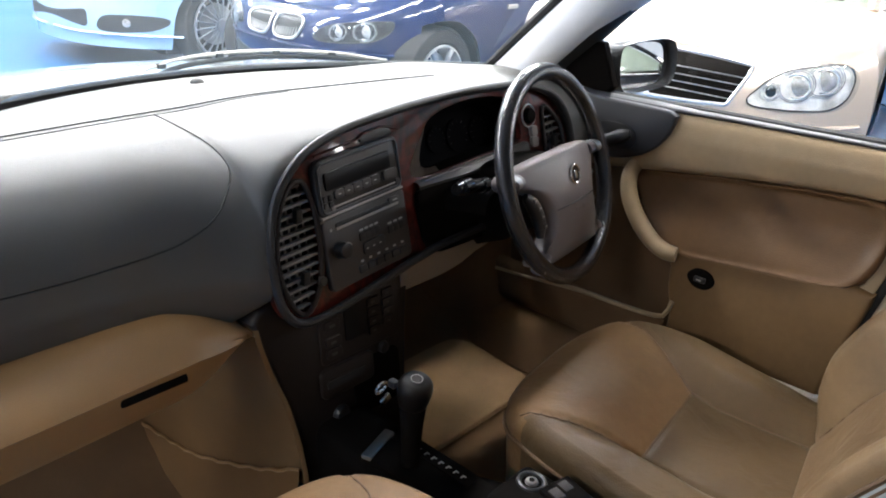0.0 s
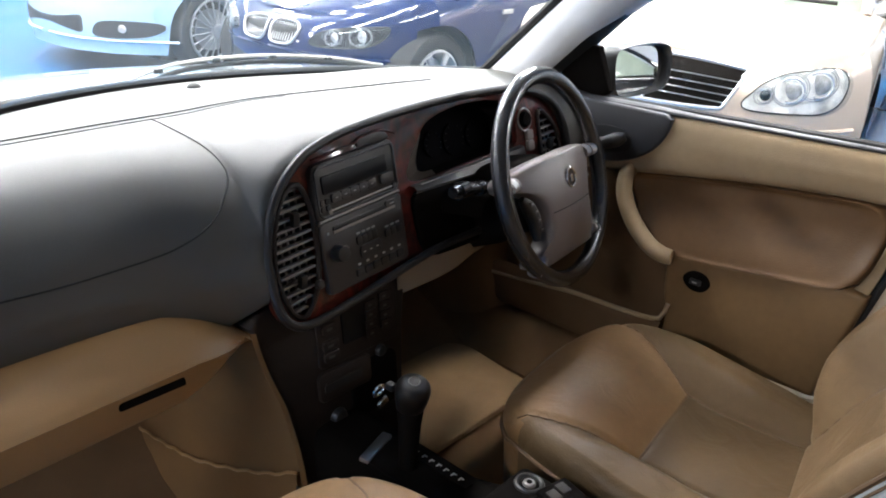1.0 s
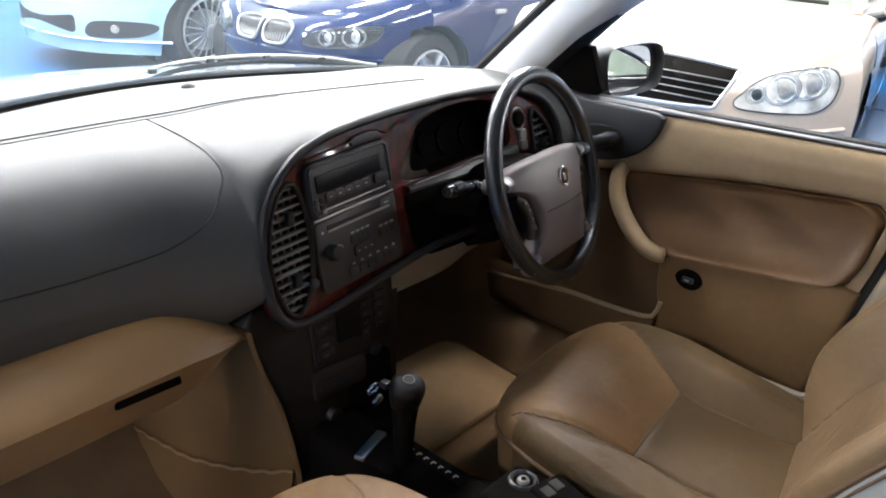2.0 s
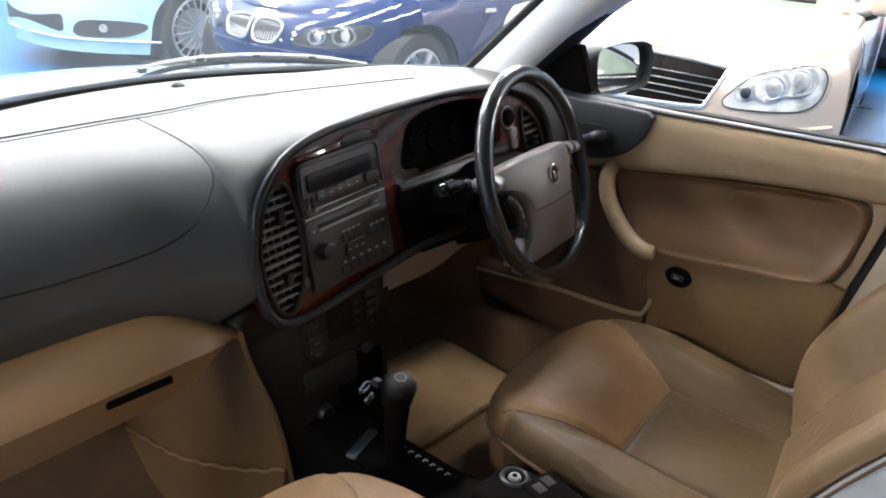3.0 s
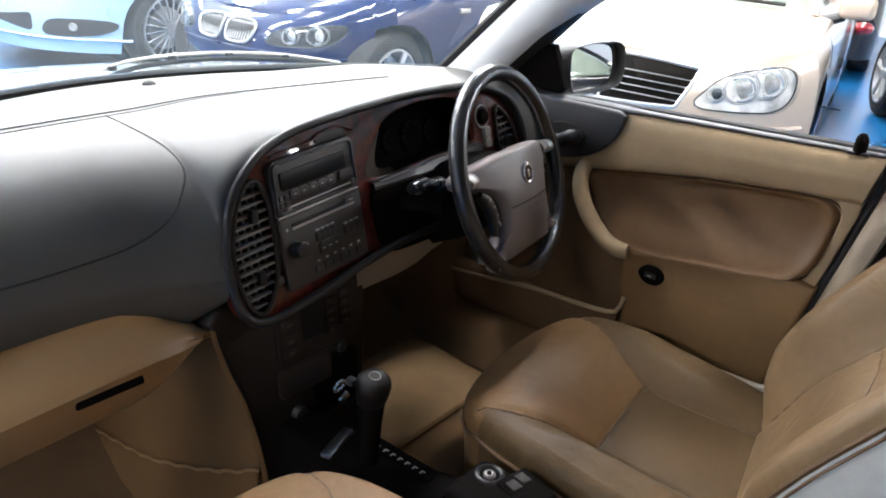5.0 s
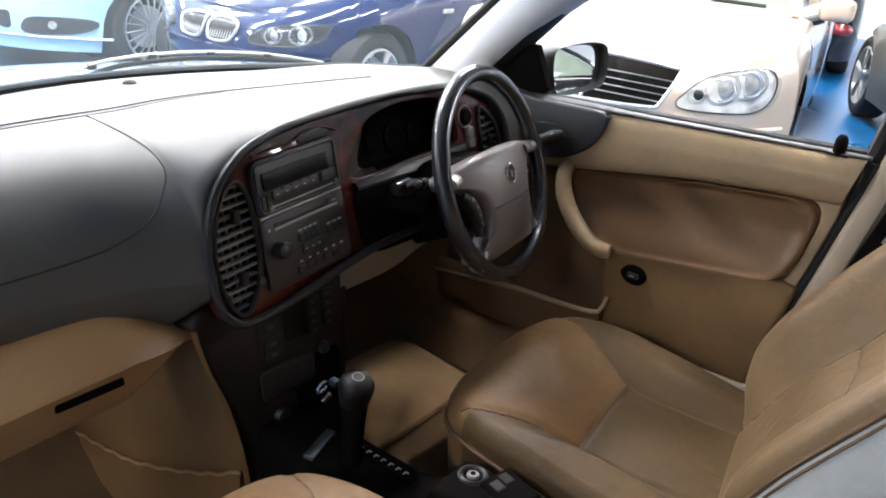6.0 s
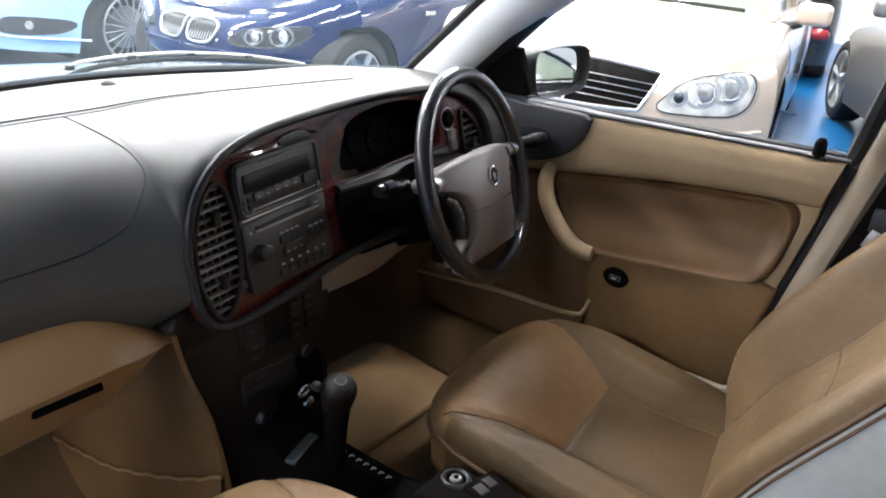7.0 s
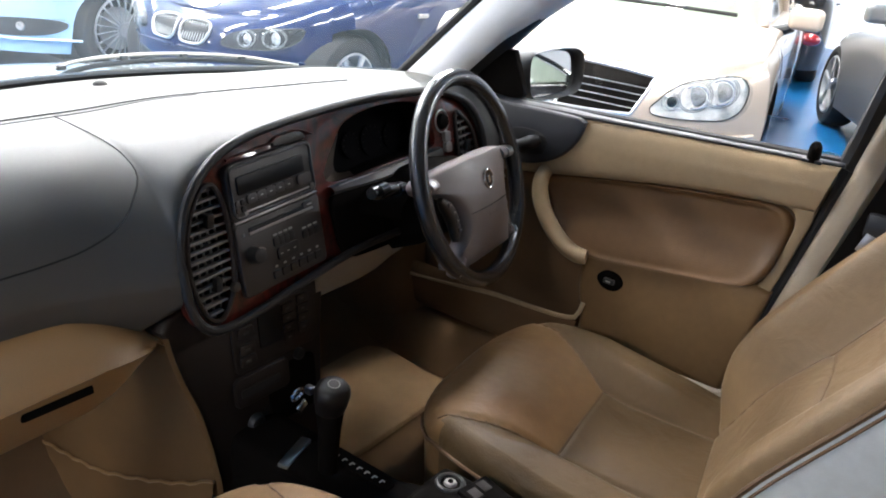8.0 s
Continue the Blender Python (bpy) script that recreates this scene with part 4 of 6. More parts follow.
def column():
    c = thing("steering_column", "black plastic steering column shroud with stalks", "steering column", (0.37, 0.08, 0.85))
    rings = []
    for w, sx, up, dn in ((-0.03, 0.062, 0.035, 0.055), (-0.06, 0.075, 0.042, 0.074), (-0.11, 0.08, 0.045, 0.086), (-0.17, 0.08, 0.045, 0.090)):
        rings.append([wheel_at(a, b - 0.005, w) for a, b in curve([(-sx, 0), (-sx * 0.8, up), (0, up * 1.15), (sx * 0.8, up), (sx, 0), (sx * 0.85, -dn), (0, -dn * 1.1), (-sx * 0.85, -dn)], 32, closed=True)])
    part("shroud", loft(rings), M_matte, c)
    wall = [(0.150, 0.846), (0.166, 0.853), (0.30, 0.856), (0.46, 0.858), (0.500, 0.850), (0.508, 0.80), (0.500, 0.752), (0.36, 0.746), (0.22, 0.745), (0.168, 0.752), (0.152, 0.785)]
    part("surround", plate(curve(wall, 60, closed=True), lambda a, b, o: face(a, b, o - 0.008), 0.010, 0.004), M_matte, c, "black plastic panel round the column")
    for sx, far in ((-1, 0.036), (1, 0.0)):
        st = part("stalk", tube([wheel_at(sx * (u + far * (u - 0.05) / 0.158), v + far * 0.62 * (u - 0.05) / 0.158, w) for u, v, w in ((0.05, 0.010, -0.066), (0.11, 0.012, -0.062), (0.150, 0.014, -0.058), (0.192, 0.015, -0.054), (0.208, 0.015, -0.052))], [0.009, 0.0085, 0.011, 0.0135, 0.0095], 14), M_gloss, c, "black control stalk")
        e = far * 0.62
        part("stalk_end", tube([wheel_at(sx * (u + far * 0.92), v + e * 0.92, w) for u, v, w in ((0.168, 0.0145, -0.0566), (0.194, 0.015, -0.054))], [0.0136, 0.0142], 14), M_gloss, st)
        part("stalk_collar", tube([wheel_at(sx * (u + far * 0.5), v + e * 0.5, w) for u, v, w in ((0.130, 0.013, -0.060), (0.146, 0.0138, -0.0584))], [0.0125, 0.0125], 14), M_gloss, st)
    return c


column()


def knee_panel():
    rows = []
    for x in np.linspace(0.112, 0.66, 24):
        zb = float(np.interp(x, [0.10, 0.215, 0.28, 0.34, 0.39, 0.45, 0.66], [0.672, 0.674, 0.683, 0.696, 0.718, 0.728, 0.728]))
        rows.append([(x, y, z) for y, z in curve([(0.22, 0.758), (0.135, 0.756), (0.121, 0.748), (0.120, (0.748 + zb) / 2), (0.124, zb + 0.010), (0.136, zb), (0.20, zb + 0.002), (0.30, zb + 0.010), (0.38, zb + 0.03)], 26)])
    bm = loft(rows, closed=False)
    # same plastic as the glovebox; the light on it is put into a paler tone
    ob = solo("knee_panel", bm, M_post, "beige plastic knee panel under the steering column, brightened in colour", "trim panel")
    ob.modifiers.new("thick", "SOLIDIFY").thickness = -0.01


knee_panel()


# ---------- driver's door ----------
def sill(y):
    return 0.948 + (0.12 - y) * 0.042


def door_rear(z):
    return -0.425 - 0.235 * (z - 0.49)


def door():
    d = thing("driver_door", "beige trimmed closed car door with brown leather insert", "car door", (0.72, -0.1, 0.35))
    prof_z = [0.30, 0.36, 0.45, 0.60, 0.80, 0.90, 0.94, 1.0]
    prof_x = [0.715, 0.705, 0.700, 0.712, 0.735, 0.730, 0.705, 0.70]
    rows = []
    for t in np.linspace(0, 1, 30):
        row = []
        for k in np.linspace(0, 1, 36):
            zt = sill(0.30 + t * (door_rear(0.96) - 0.30))
            z = 0.30 + k * (zt - 0.036 - 0.30)
            y = 0.32 + t * (door_rear(z) - 0.32)
            row.append((float(pchip(prof_z, prof_x, [z])[0, 0]), y, z))
        rows.append(row)
    ob = part("door_shell", outward(loft(rows, closed=False), (-1, 0, 0)), M_door, d, angle=60, keep=True)
    so = ob.modifiers.new("thick", "SOLIDIFY")
    so.thickness, so.offset = 0.03, -1.0

    def dp(y, z, o):
        return (0.672 + o, y, z)
    # upper roll of trim under the window
    rows = []
    for t in np.linspace(0, 1, 34):
        y0 = 0.20
        zt = sill(y0 + t * (door_rear(0.97) - y0))
        low = float(np.interp(-(y0 + t * (door_rear(0.9) - y0)), [-0.2, -0.01, 0.12, 0.25, 0.40, 0.55], [0.790, 0.818, 0.841, 0.862, 0.879, 0.888]))
        sec = curve([(0.708, zt), (0.690, zt + 0.001), (0.678, zt - 0.012), (0.672, zt - 0.04), (0.671, (zt + low) / 2), (0.675, low + 0.018), (0.684, low + 0.003), (0.712, low + 0.002)], 22)
        rows.append([(x, y0 + t * (door_rear(z) + 0.004 - y0), z) for x, z in sec])
    part("upper_trim", loft(rows, closed=False), M_door, d, "pale beige padded upper trim", angle=60)

    # leather insert that rolls out to the armrest
    O = curve([(0.020, 0.818), (-0.10, 0.842), (-0.25, 0.864), (-0.38, 0.878), (-0.455, 0.882), (-0.487, 0.860), (-0.486, 0.81), (-0.472, 0.757), (-0.446, 0.722), (-0.40, 0.710), (-0.32, 0.699), (-0.206, 0.684), (-0.120, 0.676), (-0.064, 0.690), (-0.022, 0.724), (0.006, 0.774)], 120, closed=True)
    c = np.array([-0.24, 0.775])
    rings = []
    for q in (1.0, 0.99, 0.975, 0.955, 0.93, 0.90, 0.86, 0.81, 0.75, 0.68, 0.60, 0.51, 0.42, 0.32, 0.22, 0.12, 0.03):
        ring = []
        for a, b in c + (O - c) * q:
            zt, zb = 0.815 + (0.012 - a) * 0.145, 0.682 + 0.105 * max(0.0, -0.10 - a)
            v = min(1.0, max(0.0, (b - zb) / (zt - zb)))
            low = 0.5 + 0.5 * math.cos(math.pi * min(1.0, v / 0.72))
            roll = math.exp(-(((1 - q) - 0.055) / 0.055) ** 2)
            sink = max(0.0, (q - 0.96) / 0.04) ** 2
            ring.append((0.696 - 0.026 * low - 0.011 * roll * (1 - 0.5 * low) + 0.030 * sink * (0.35 + low * 0.65), a, b))
        rings.append(ring)
    ins = part("leather_insert", loft(rings), M_door_insert, d, "brown leather door insert", angle=60)
    part("insert_piping", tube([(float(r[0]) - 0.006, r[1], r[2]) for r in rings[0]], 0.0022, 6, closed=True), M_seam, ins, "dark piping round the insert")
    part("rear_border", plate([(-0.450, 0.891), (-0.472, 0.888), (-0.484, 0.879), (-0.4905, 0.866), (-0.4915, 0.848), (-0.4885, 0.825), (-0.481, 0.79), (-0.472, 0.755), (-0.462, 0.730), (-0.446, 0.711), (-0.472, 0.705), (-0.486, 0.755), (-0.499, 0.81), (-0.512, 0.868), (-0.514, 0.893)], lambda a, b, o: (0.686 + o, a, b), 0.03, 0.003), M_door, d)
    # pull handle
    p = curve([(0.690, 0.014, 0.834), (0.662, 0.012, 0.812), (0.653, 0.000, 0.772), (0.649, -0.032, 0.727), (0.647, -0.070, 0.695), (0.646, -0.102, 0.683), (0.650, -0.124, 0.682)], 26)
    part("pull_handle", tube(p, list(np.interp(np.linspace(0, 1, 26), [0, 0.2, 0.6, 0.95, 1], [0.015, 0.017, 0.018, 0.017, 0.015])), 16), M_door, d, "beige padded pull handle")
    # lower panel with window switch
    low = [(-0.112, 0.668), (-0.114, 0.655), (-0.118, 0.60), (-0.132, 0.535), (-0.14, 0.40), (-0.30, 0.37), (-0.400, 0.37), (-0.408, 0.375), (-0.422, 0.46), (-0.449, 0.60), (-0.472, 0.702), (-0.471, 0.712), (-0.43, 0.713), (-0.36, 0.702), (-0.25, 0.688)]
    lp = part("lower_panel", plate(curve(low, 70, closed=True), dp, 0.055, 0.010), M_door_low, d, "beige lower door panel with painted shade")
    sw = part("window_switch", plate(curve([(-0.150, 0.642), (-0.165, 0.658), (-0.19, 0.657), (-0.202, 0.641), (-0.19, 0.625), (-0.165, 0.625)], 30, closed=True), lambda a, b, o: (0.666 + o, a, b), 0.01, 0.003), M_matte, d, "oval black window switch")
    part("switch_rocker", box((0.6625, -0.177, 0.642), (0.010, 0.024, 0.011), 0.003), M_black, sw)
    part("switch_mark", box((0.6575, -0.177, 0.643), (0.001, 0.010, 0.003)), M_mark, sw)
    # map pocket
    rows = []
    for y in np.linspace(0.32, -0.122, 20):
        rows.append([(x, y, z) for x, z in curve([(0.698, 0.40), (0.662, 0.42), (0.655, 0.47), (0.652, 0.515), (0.658, 0.526), (0.668, 0.520), (0.672, 0.47), (0.675, 0.42)], 18)])
    part("map_pocket", loft(rows, closed=False), M_pocket, d, "brown carpeted map pocket, shade in its colour", angle=60)
    # dark sheet over the part of the door that lies in shade
    rec = curve([(0.335, 0.82), (0.20, 0.826), (0.05, 0.815), (0.03, 0.79), (0.012, 0.735), (-0.03, 0.69), (-0.09, 0.665), (-0.116, 0.63), (-0.128, 0.54), (-0.12, 0.50), (0.10, 0.49), (0.335, 0.48)], 90, closed=True)
    part("pocket_back", plate(rec, lambda a, b, o: (0.688 + o, a, b), 0.01, 0.003), M_pocket, d, "brown carpet lining behind the map pocket, shade in its colour")
    part("pocket_rim", tube(curve([(0.655, 0.32, 0.492), (0.655, 0.22, 0.503), (0.653, 0.09, 0.521), (0.652, -0.02, 0.527), (0.654, -0.095, 0.532), (0.659, -0.122, 0.541), (0.668, -0.128, 0.572)], 26), 0.0052, 10), M_door, d, "rounded beige pocket rim")
    # grey corner plate with inner handle
    cp = curve([(0.20, 0.946), (0.10, 0.949), (0.0, 0.951), (-0.052, 0.950), (-0.057, 0.938), (-0.045, 0.905), (-0.012, 0.870), (0.04, 0.846), (0.10, 0.838), (0.20, 0.842)], 60, closed=True)
    pl = part("corner_plate", plate(cp, lambda a, b, o: (0.664 + o, a, b), 0.03, 0.006), M_corner, d, "dark grey plastic corner plate")
    part("handle_recess", plate(curve([(0.10, 0.902), (0.05, 0.910), (0.02, 0.900), (0.015, 0.875), (0.04, 0.860), (0.10, 0.862)], 36, closed=True), lambda a, b, o: (0.6625 + o, a, b), 0.003, 0.001), M_black, pl)
    part("door_handle", tube(curve([(0.652, 0.10, 0.872), (0.648, 0.07, 0.875), (0.646, 0.04, 0.889), (0.652, 0.022, 0.899)], 12), [0.008, 0.009, 0.010, 0.011, 0.011, 0.011, 0.012, 0.012, 0.013, 0.012, 0.010, 0.007], 12, flat=1.2), M_black, pl, "black inner door handle")
    part("sill_cap", tube([(0.694, y, sill(y) + 0.002) for y in np.linspace(0.24, -0.54, 24)], list(np.interp(np.linspace(0, 1, 24), [0, 0.33, 0.42, 1], [0.019, 0.019, 0.013, 0.009])), 10, flat=0.45), M_corner, d, "dark cap along the window sill")
    # sill weatherstrips, window frame and lock pin
    ys = np.linspace(0.24, -0.548, 20)
    part("inner_weatherstrip", tube([(0.707, y, sill(y) + 0.004) for y in ys], 0.0085, 8), M_rubber, d)
    part("outer_weatherstrip", tube([(0.735, y, sill(y) - 0.002) for y in ys], 0.010, 8), M_rubber, d, "black outer weatherstrip")
    fr = curve([(0.712, 0.305, 0.945), (0.690, 0.170, 1.070), (0.655, -0.005, 1.220), (0.625, -0.21, 1.315), (0.61, -0.43, 1.345)], 24)
    part("front_frame", tube(fr, 0.034, 10, flat=0.8), M_rubber, d, "black window frame")
    rr = curve([(0.712, -0.540, 0.97), (0.690, -0.562, 1.08), (0.66, -0.585, 1.20), (0.615, -0.605, 1.33)], 12)
    part("rear_frame", tube(rr, 0.017, 8), M_rubber, d, "black window frame")
    q = part("lock_pin", tube(curve([(0.690, -0.487, 0.972), (0.690, -0.487, 0.985), (0.690, -0.487, 1.003), (0.690, -0.487, 1.008)], 8), [0.0115, 0.011, 0.011, 0.011, 0.011, 0.0108, 0.009, 0.005], 14), M_matte, d, "black door lock pin")
    part("corner_filler", box((0.718, -0.552, 0.934), (0.046, 0.044, 0.085), 0.006), M_rubber, d)
    part("pin_collar", box((0.690, -0.487, 0.9745), (0.02, 0.034, 0.006), 0.002), M_black, q)
    rear = [(0.702, door_rear(z) - 0.010, z) for z in np.linspace(0.33, 0.97, 14)]
    part("door_seal", tube(rear, 0.011, 8), M_rubber, d, "black rubber door seal")
    g = loft([[(0.722 - 0.0, 0.25, 0.94), (0.722, -0.54, 0.97)], [(0.69, 0.10, 1.08), (0.69, -0.56, 1.08)], [(0.63, -0.20, 1.30), (0.62, -0.60, 1.32)]], closed=False)
    gl = part("window_glass", g, M_glass, d, "clear raised side window glass")
    gl.visible_shadow = False
    # mirror triangle
    part("mirror_base", plate([(0.25, 0.955), (0.12, 0.955), (0.105, 0.97), (0.135, 1.055), (0.155, 1.055)], lambda a, b, o: (0.700 - (b - 0.95) * 0.15 + o, a, b), 0.02, 0.005), M_matte, d, "black mirror base plate")
    return d


door()


def wing_mirror():
    m = thing("wing_mirror", "dark grey door mirror housing with clear mirror glass", "wing mirror", (0.85, 0.14, 0.95))
    # housing faces rearwards and inwards
    f = Matrix.Translation((0.868, 0.125, 0.995)) @ Euler((radians(-5.5), radians(-3), radians(-15))).to_matrix().to_4x4()

    def w(a, b, dep):
        return tuple(f @ Vector((a, dep, b)))
    o = np.array(curve([(-0.093, 0.0), (-0.088, 0.044), (-0.06, 0.056), (0.0, 0.060), (0.062, 0.056), (0.09, 0.040), (0.094, -0.005), (0.078, -0.046), (0.03, -0.056), (-0.05, -0.058), (-0.085, -0.045)], 60, closed=True))
    rings = [[w(a * s, b * s, dd) for a, b in o] for s, dd in ((0.86, 0.012), (0.88, -0.004), (0.94, -0.012), (1.0, -0.002), (1.0, 0.03), (0.95, 0.06), (0.8, 0.09), (0.5, 0.108), (0.15, 0.114))]
    part("housing", loft(rings), M_black, m)
    gl = [w(a * 0.80 - 0.012, b * 0.84, 0.0075 + b * 0.024) for a, b in o]
    bm = bmesh.new()
    bm.faces.new([bm.verts.new(p) for p in gl])
    part("mirror_glass", bm, M_mirror, m, "silvered mirror glass", smooth=False)
    part("stalk", loft([[(0.77, 0.17, 0.955), (0.77, 0.24, 0.955), (0.77, 0.24, 0.985), (0.77, 0.17, 0.985)], [(0.72, 0.16, 0.95), (0.72, 0.25, 0.95), (0.705, 0.22, 1.0), (0.705, 0.15, 1.0)]]), M_black, m)
    return m


wing_mirror()


# ---------- body shell ----------
def pillars_and_screen():
    inner = curve([(0.702, 0.415, 0.895), (0.695, 0.36, 0.945), (0.685, 0.26, 1.04), (0.665, 0.14, 1.145), (0.63, -0.01, 1.25), (0.60, -0.12, 1.315)], 22)
    for side in (1, -1):
        rows = []
        for x, y, z in inner:
            sec = [(-0.030, 0.045), (-0.042, 0.020), (-0.042, -0.020), (-0.028, -0.045), (0.0, -0.056), (0.035, -0.055), (0.055, -0.030), (0.05, 0.02), (0.02, 0.05)]
            rows.append([(side * (x + a), y + b * 0.75, z + b * 0.65) for a, b in curve(sec, 20, closed=True)])
        solo("windscreen_pillar", loft(rows), M_pillar, "light grey cloth covered windscreen pillar", "pillar")
        seal = [(side * (x - 0.032), y + 0.036, z + 0.030) for x, y, z in inner]
        solo("trim_seal", tube(seal, 0.011, 8), M_rubber, "black rubber seal between windscreen and pillar", "seal", kind="structure")
    rows = []
    for t in np.linspace(0, 1, 16):
        row = []
        for x in np.linspace(-0.70, 0.70, 30):
            xx = x * (1 - 0.12 * t)
            y0, y1 = 0.69 - 0.58 * x * x, 0.12 - 0.35 * x * x
            row.append((xx, y0 + (y1 - y0) * t, 0.953 + t * 0.385 + 0.02 * math.sin(t * math.pi)))
        rows.append(row)
    g = solo("windscreen", loft(rows, closed=False), M_screen, "large curved windscreen glass with a painted reflection haze", "windscreen", kind="structure")
    g.visible_shadow = False
    # roof with headliner
    rows = []
    for y in np.linspace(0.14, -1.75, 18):
        t = (0.14 - y) / 1.89
        z = 1.345 + 0.045 * math.sin(min(1, t * 1.25 + 0.12) * math.pi * 0.5) - 0.10 * max(0, t - 0.6)
        rows.append([(x, y - 0.32 * x * x * (1 - min(1, t * 6)), zz) for x, zz in curve([(-0.60, z - 0.055), (-0.55, z - 0.02), (-0.3, z), (0, z + 0.008), (0.3, z), (0.55, z - 0.02), (0.60, z - 0.055)], 28)])
    r = solo("roof", loft(rows, closed=False), M_headliner, "curved car roof with pale cloth headliner", "car roof", kind="structure")
    so = r.modifiers.new("thick", "SOLIDIFY")
    so.thickness, so.offset = 0.04, 1.0
    # lower body: rear cabin closing panels
    for side in (1, -1):
        rows = []
        for y in np.linspace(-0.78 if side > 0 else -0.86, -1.75, 8):
            rows.append([(side * x, y, z) for x, z in curve([(0.80, 0.22), (0.86, 0.5), (0.83, 0.8), (0.74, 0.98), (0.66, 1.2), (0.60, 1.30)], 16)])
        q = solo("rear_side_panel", loft(rows, closed=False), M_silver, "silver car body side behind the front doors", "body panel", kind="structure")
        q.modifiers.new("thick", "SOLIDIFY").thickness = 0.03
    solo("rear_bulkhead", box((0, -1.78, 0.76), (1.5, 0.05, 1.1), 0.02), M_tan, "tan rear bulkhead of the cabin", "bulkhead", kind="structure")
    # B pillar on the driver's side
    rows = []
    for z in np.linspace(0.30, 1.32, 24):
        x = 0.705 if z < 0.97 else 0.705 - (z - 0.97) * 0.27
        y = -0.452 - 0.235 * (z - 0.49)
        rows.append([(x + a, y + b, z) for a, b in curve([(0.07, 0.018), (0.02, 0.016), (-0.012, 0.010), (-0.022, -0.005), (-0.024, -0.028), (-0.012, -0.036), (0.03, -0.04), (0.05, -0.045), (0.07, -0.05)], 26)])
    # added black sheet that fills the see-through gap behind the pillar
    back = [[tuple(Vector(r[-1]) + Vector(o)) for o in ((-0.004, 0.004, 0), (0.0, -0.08, 0), (0.0, -0.28, 0))] for r in rows[:18]]
    solo("rear_gap_fill", loft(back, closed=False), M_matte, "added black sheet closing the gap behind the door pillar", "trim panel", kind="structure")
    solo("door_pillar", loft(rows, closed=False), M_post, "beige trimmed pillar behind the front door", "pillar", kind="structure")
    solo("rear_trim", box((0.775, -1.25, 0.72), (0.03, 1.2, 0.80), 0.01), M_matte, "dark rear door trim behind the pillar", "trim panel", kind="structure")


pillars_and_screen()


def front_body():
    rows = []
    for t in np.linspace(0, 1, 22):
        y = 0.735 + t * 0.98
        w = 0.80 - 0.10 * t**3
        z = 0.945 - 0.135 * t - 0.14 * t**4
        rows.append([(x, y - 0.42 * x * x * (1 - t) - 0.28 * x * x * t, zz) for x, zz in curve([(-w - 0.06, z - 0.22), (-w, z - 0.045), (-w * 0.8, z - 0.008), (-w * 0.4, z + 0.004), (0, z + 0.008), (w * 0.4, z + 0.004), (w * 0.8, z - 0.008), (w, z - 0.045), (w + 0.06, z - 0.22)], 40)])
    b = solo("bonnet", loft(rows, closed=False), M_silver, "pale silver car bonnet in front of the windscreen", "bonnet", kind="structure")
    so = b.modifiers.new("thick", "SOLIDIFY")
    so.thickness = 0.02
    # cowl grille at the foot of the screen
    rows = []
    for x in np.linspace(-0.70, 0.70, 40):
        y0 = 0.70 - 0.55 * x * x
        rows.append([(x, y0 + a, z) for a, z in ((-0.012, 0.940), (-0.012, 0.951), (0.02, 0.948), (0.06, 0.945), (0.085, 0.940), (0.085, 0.92))])
    q = thing("scuttle", "black plastic scuttle below the windscreen", "scuttle", (0, 0.72, 0.92))
    part("cover", loft(rows, closed=False), M_black, q)
    rows = [(x, 0.693 - 0.55 * x * x, 0.957) for x in np.linspace(-0.70, 0.70, 40)]
    part("screen_seal", tube(rows, 0.008, 8), M_rubber, q, "black rubber windscreen seal")

    def wiper(pts, r):
        w = thing("wiper", "dark windscreen wiper arm and blade at rest", "wiper", pts[0], "windscreen wipers")
        p = curve(pts, 24)
        part("arm", tube(p, list(np.interp(np.linspace(0, 1, 24), [0, 0.3, 0.7, 1], [r * 0.6, r * 0.8, r * 0.8, r * 0.3])), 8, flat=0.5), M_wiper, w)
        bl = [(x + 0.01, y - 0.018, z - 0.009) for x, y, z in p]
        part("blade", tube(bl, 0.0036, 6, flat=1.5), M_rubber, w, "black rubber blade")
        for k in (5, 10, 15, 20):
            part("clip", box(p[k] + np.array([0.0, -0.004, -0.002]), (0.016, 0.018, 0.010), 0.003), M_black, w)
    wiper([(0.53, 0.600, 0.955), (0.42, 0.670, 0.970), (0.25, 0.712, 0.981), (0.07, 0.720, 0.979), (-0.05, 0.706, 0.957)], 0.011)
    wiper([(-0.17, 0.705, 0.944), (-0.26, 0.690, 0.956), (-0.42, 0.655, 0.962), (-0.58, 0.59, 0.960)], 0.010)


front_body()


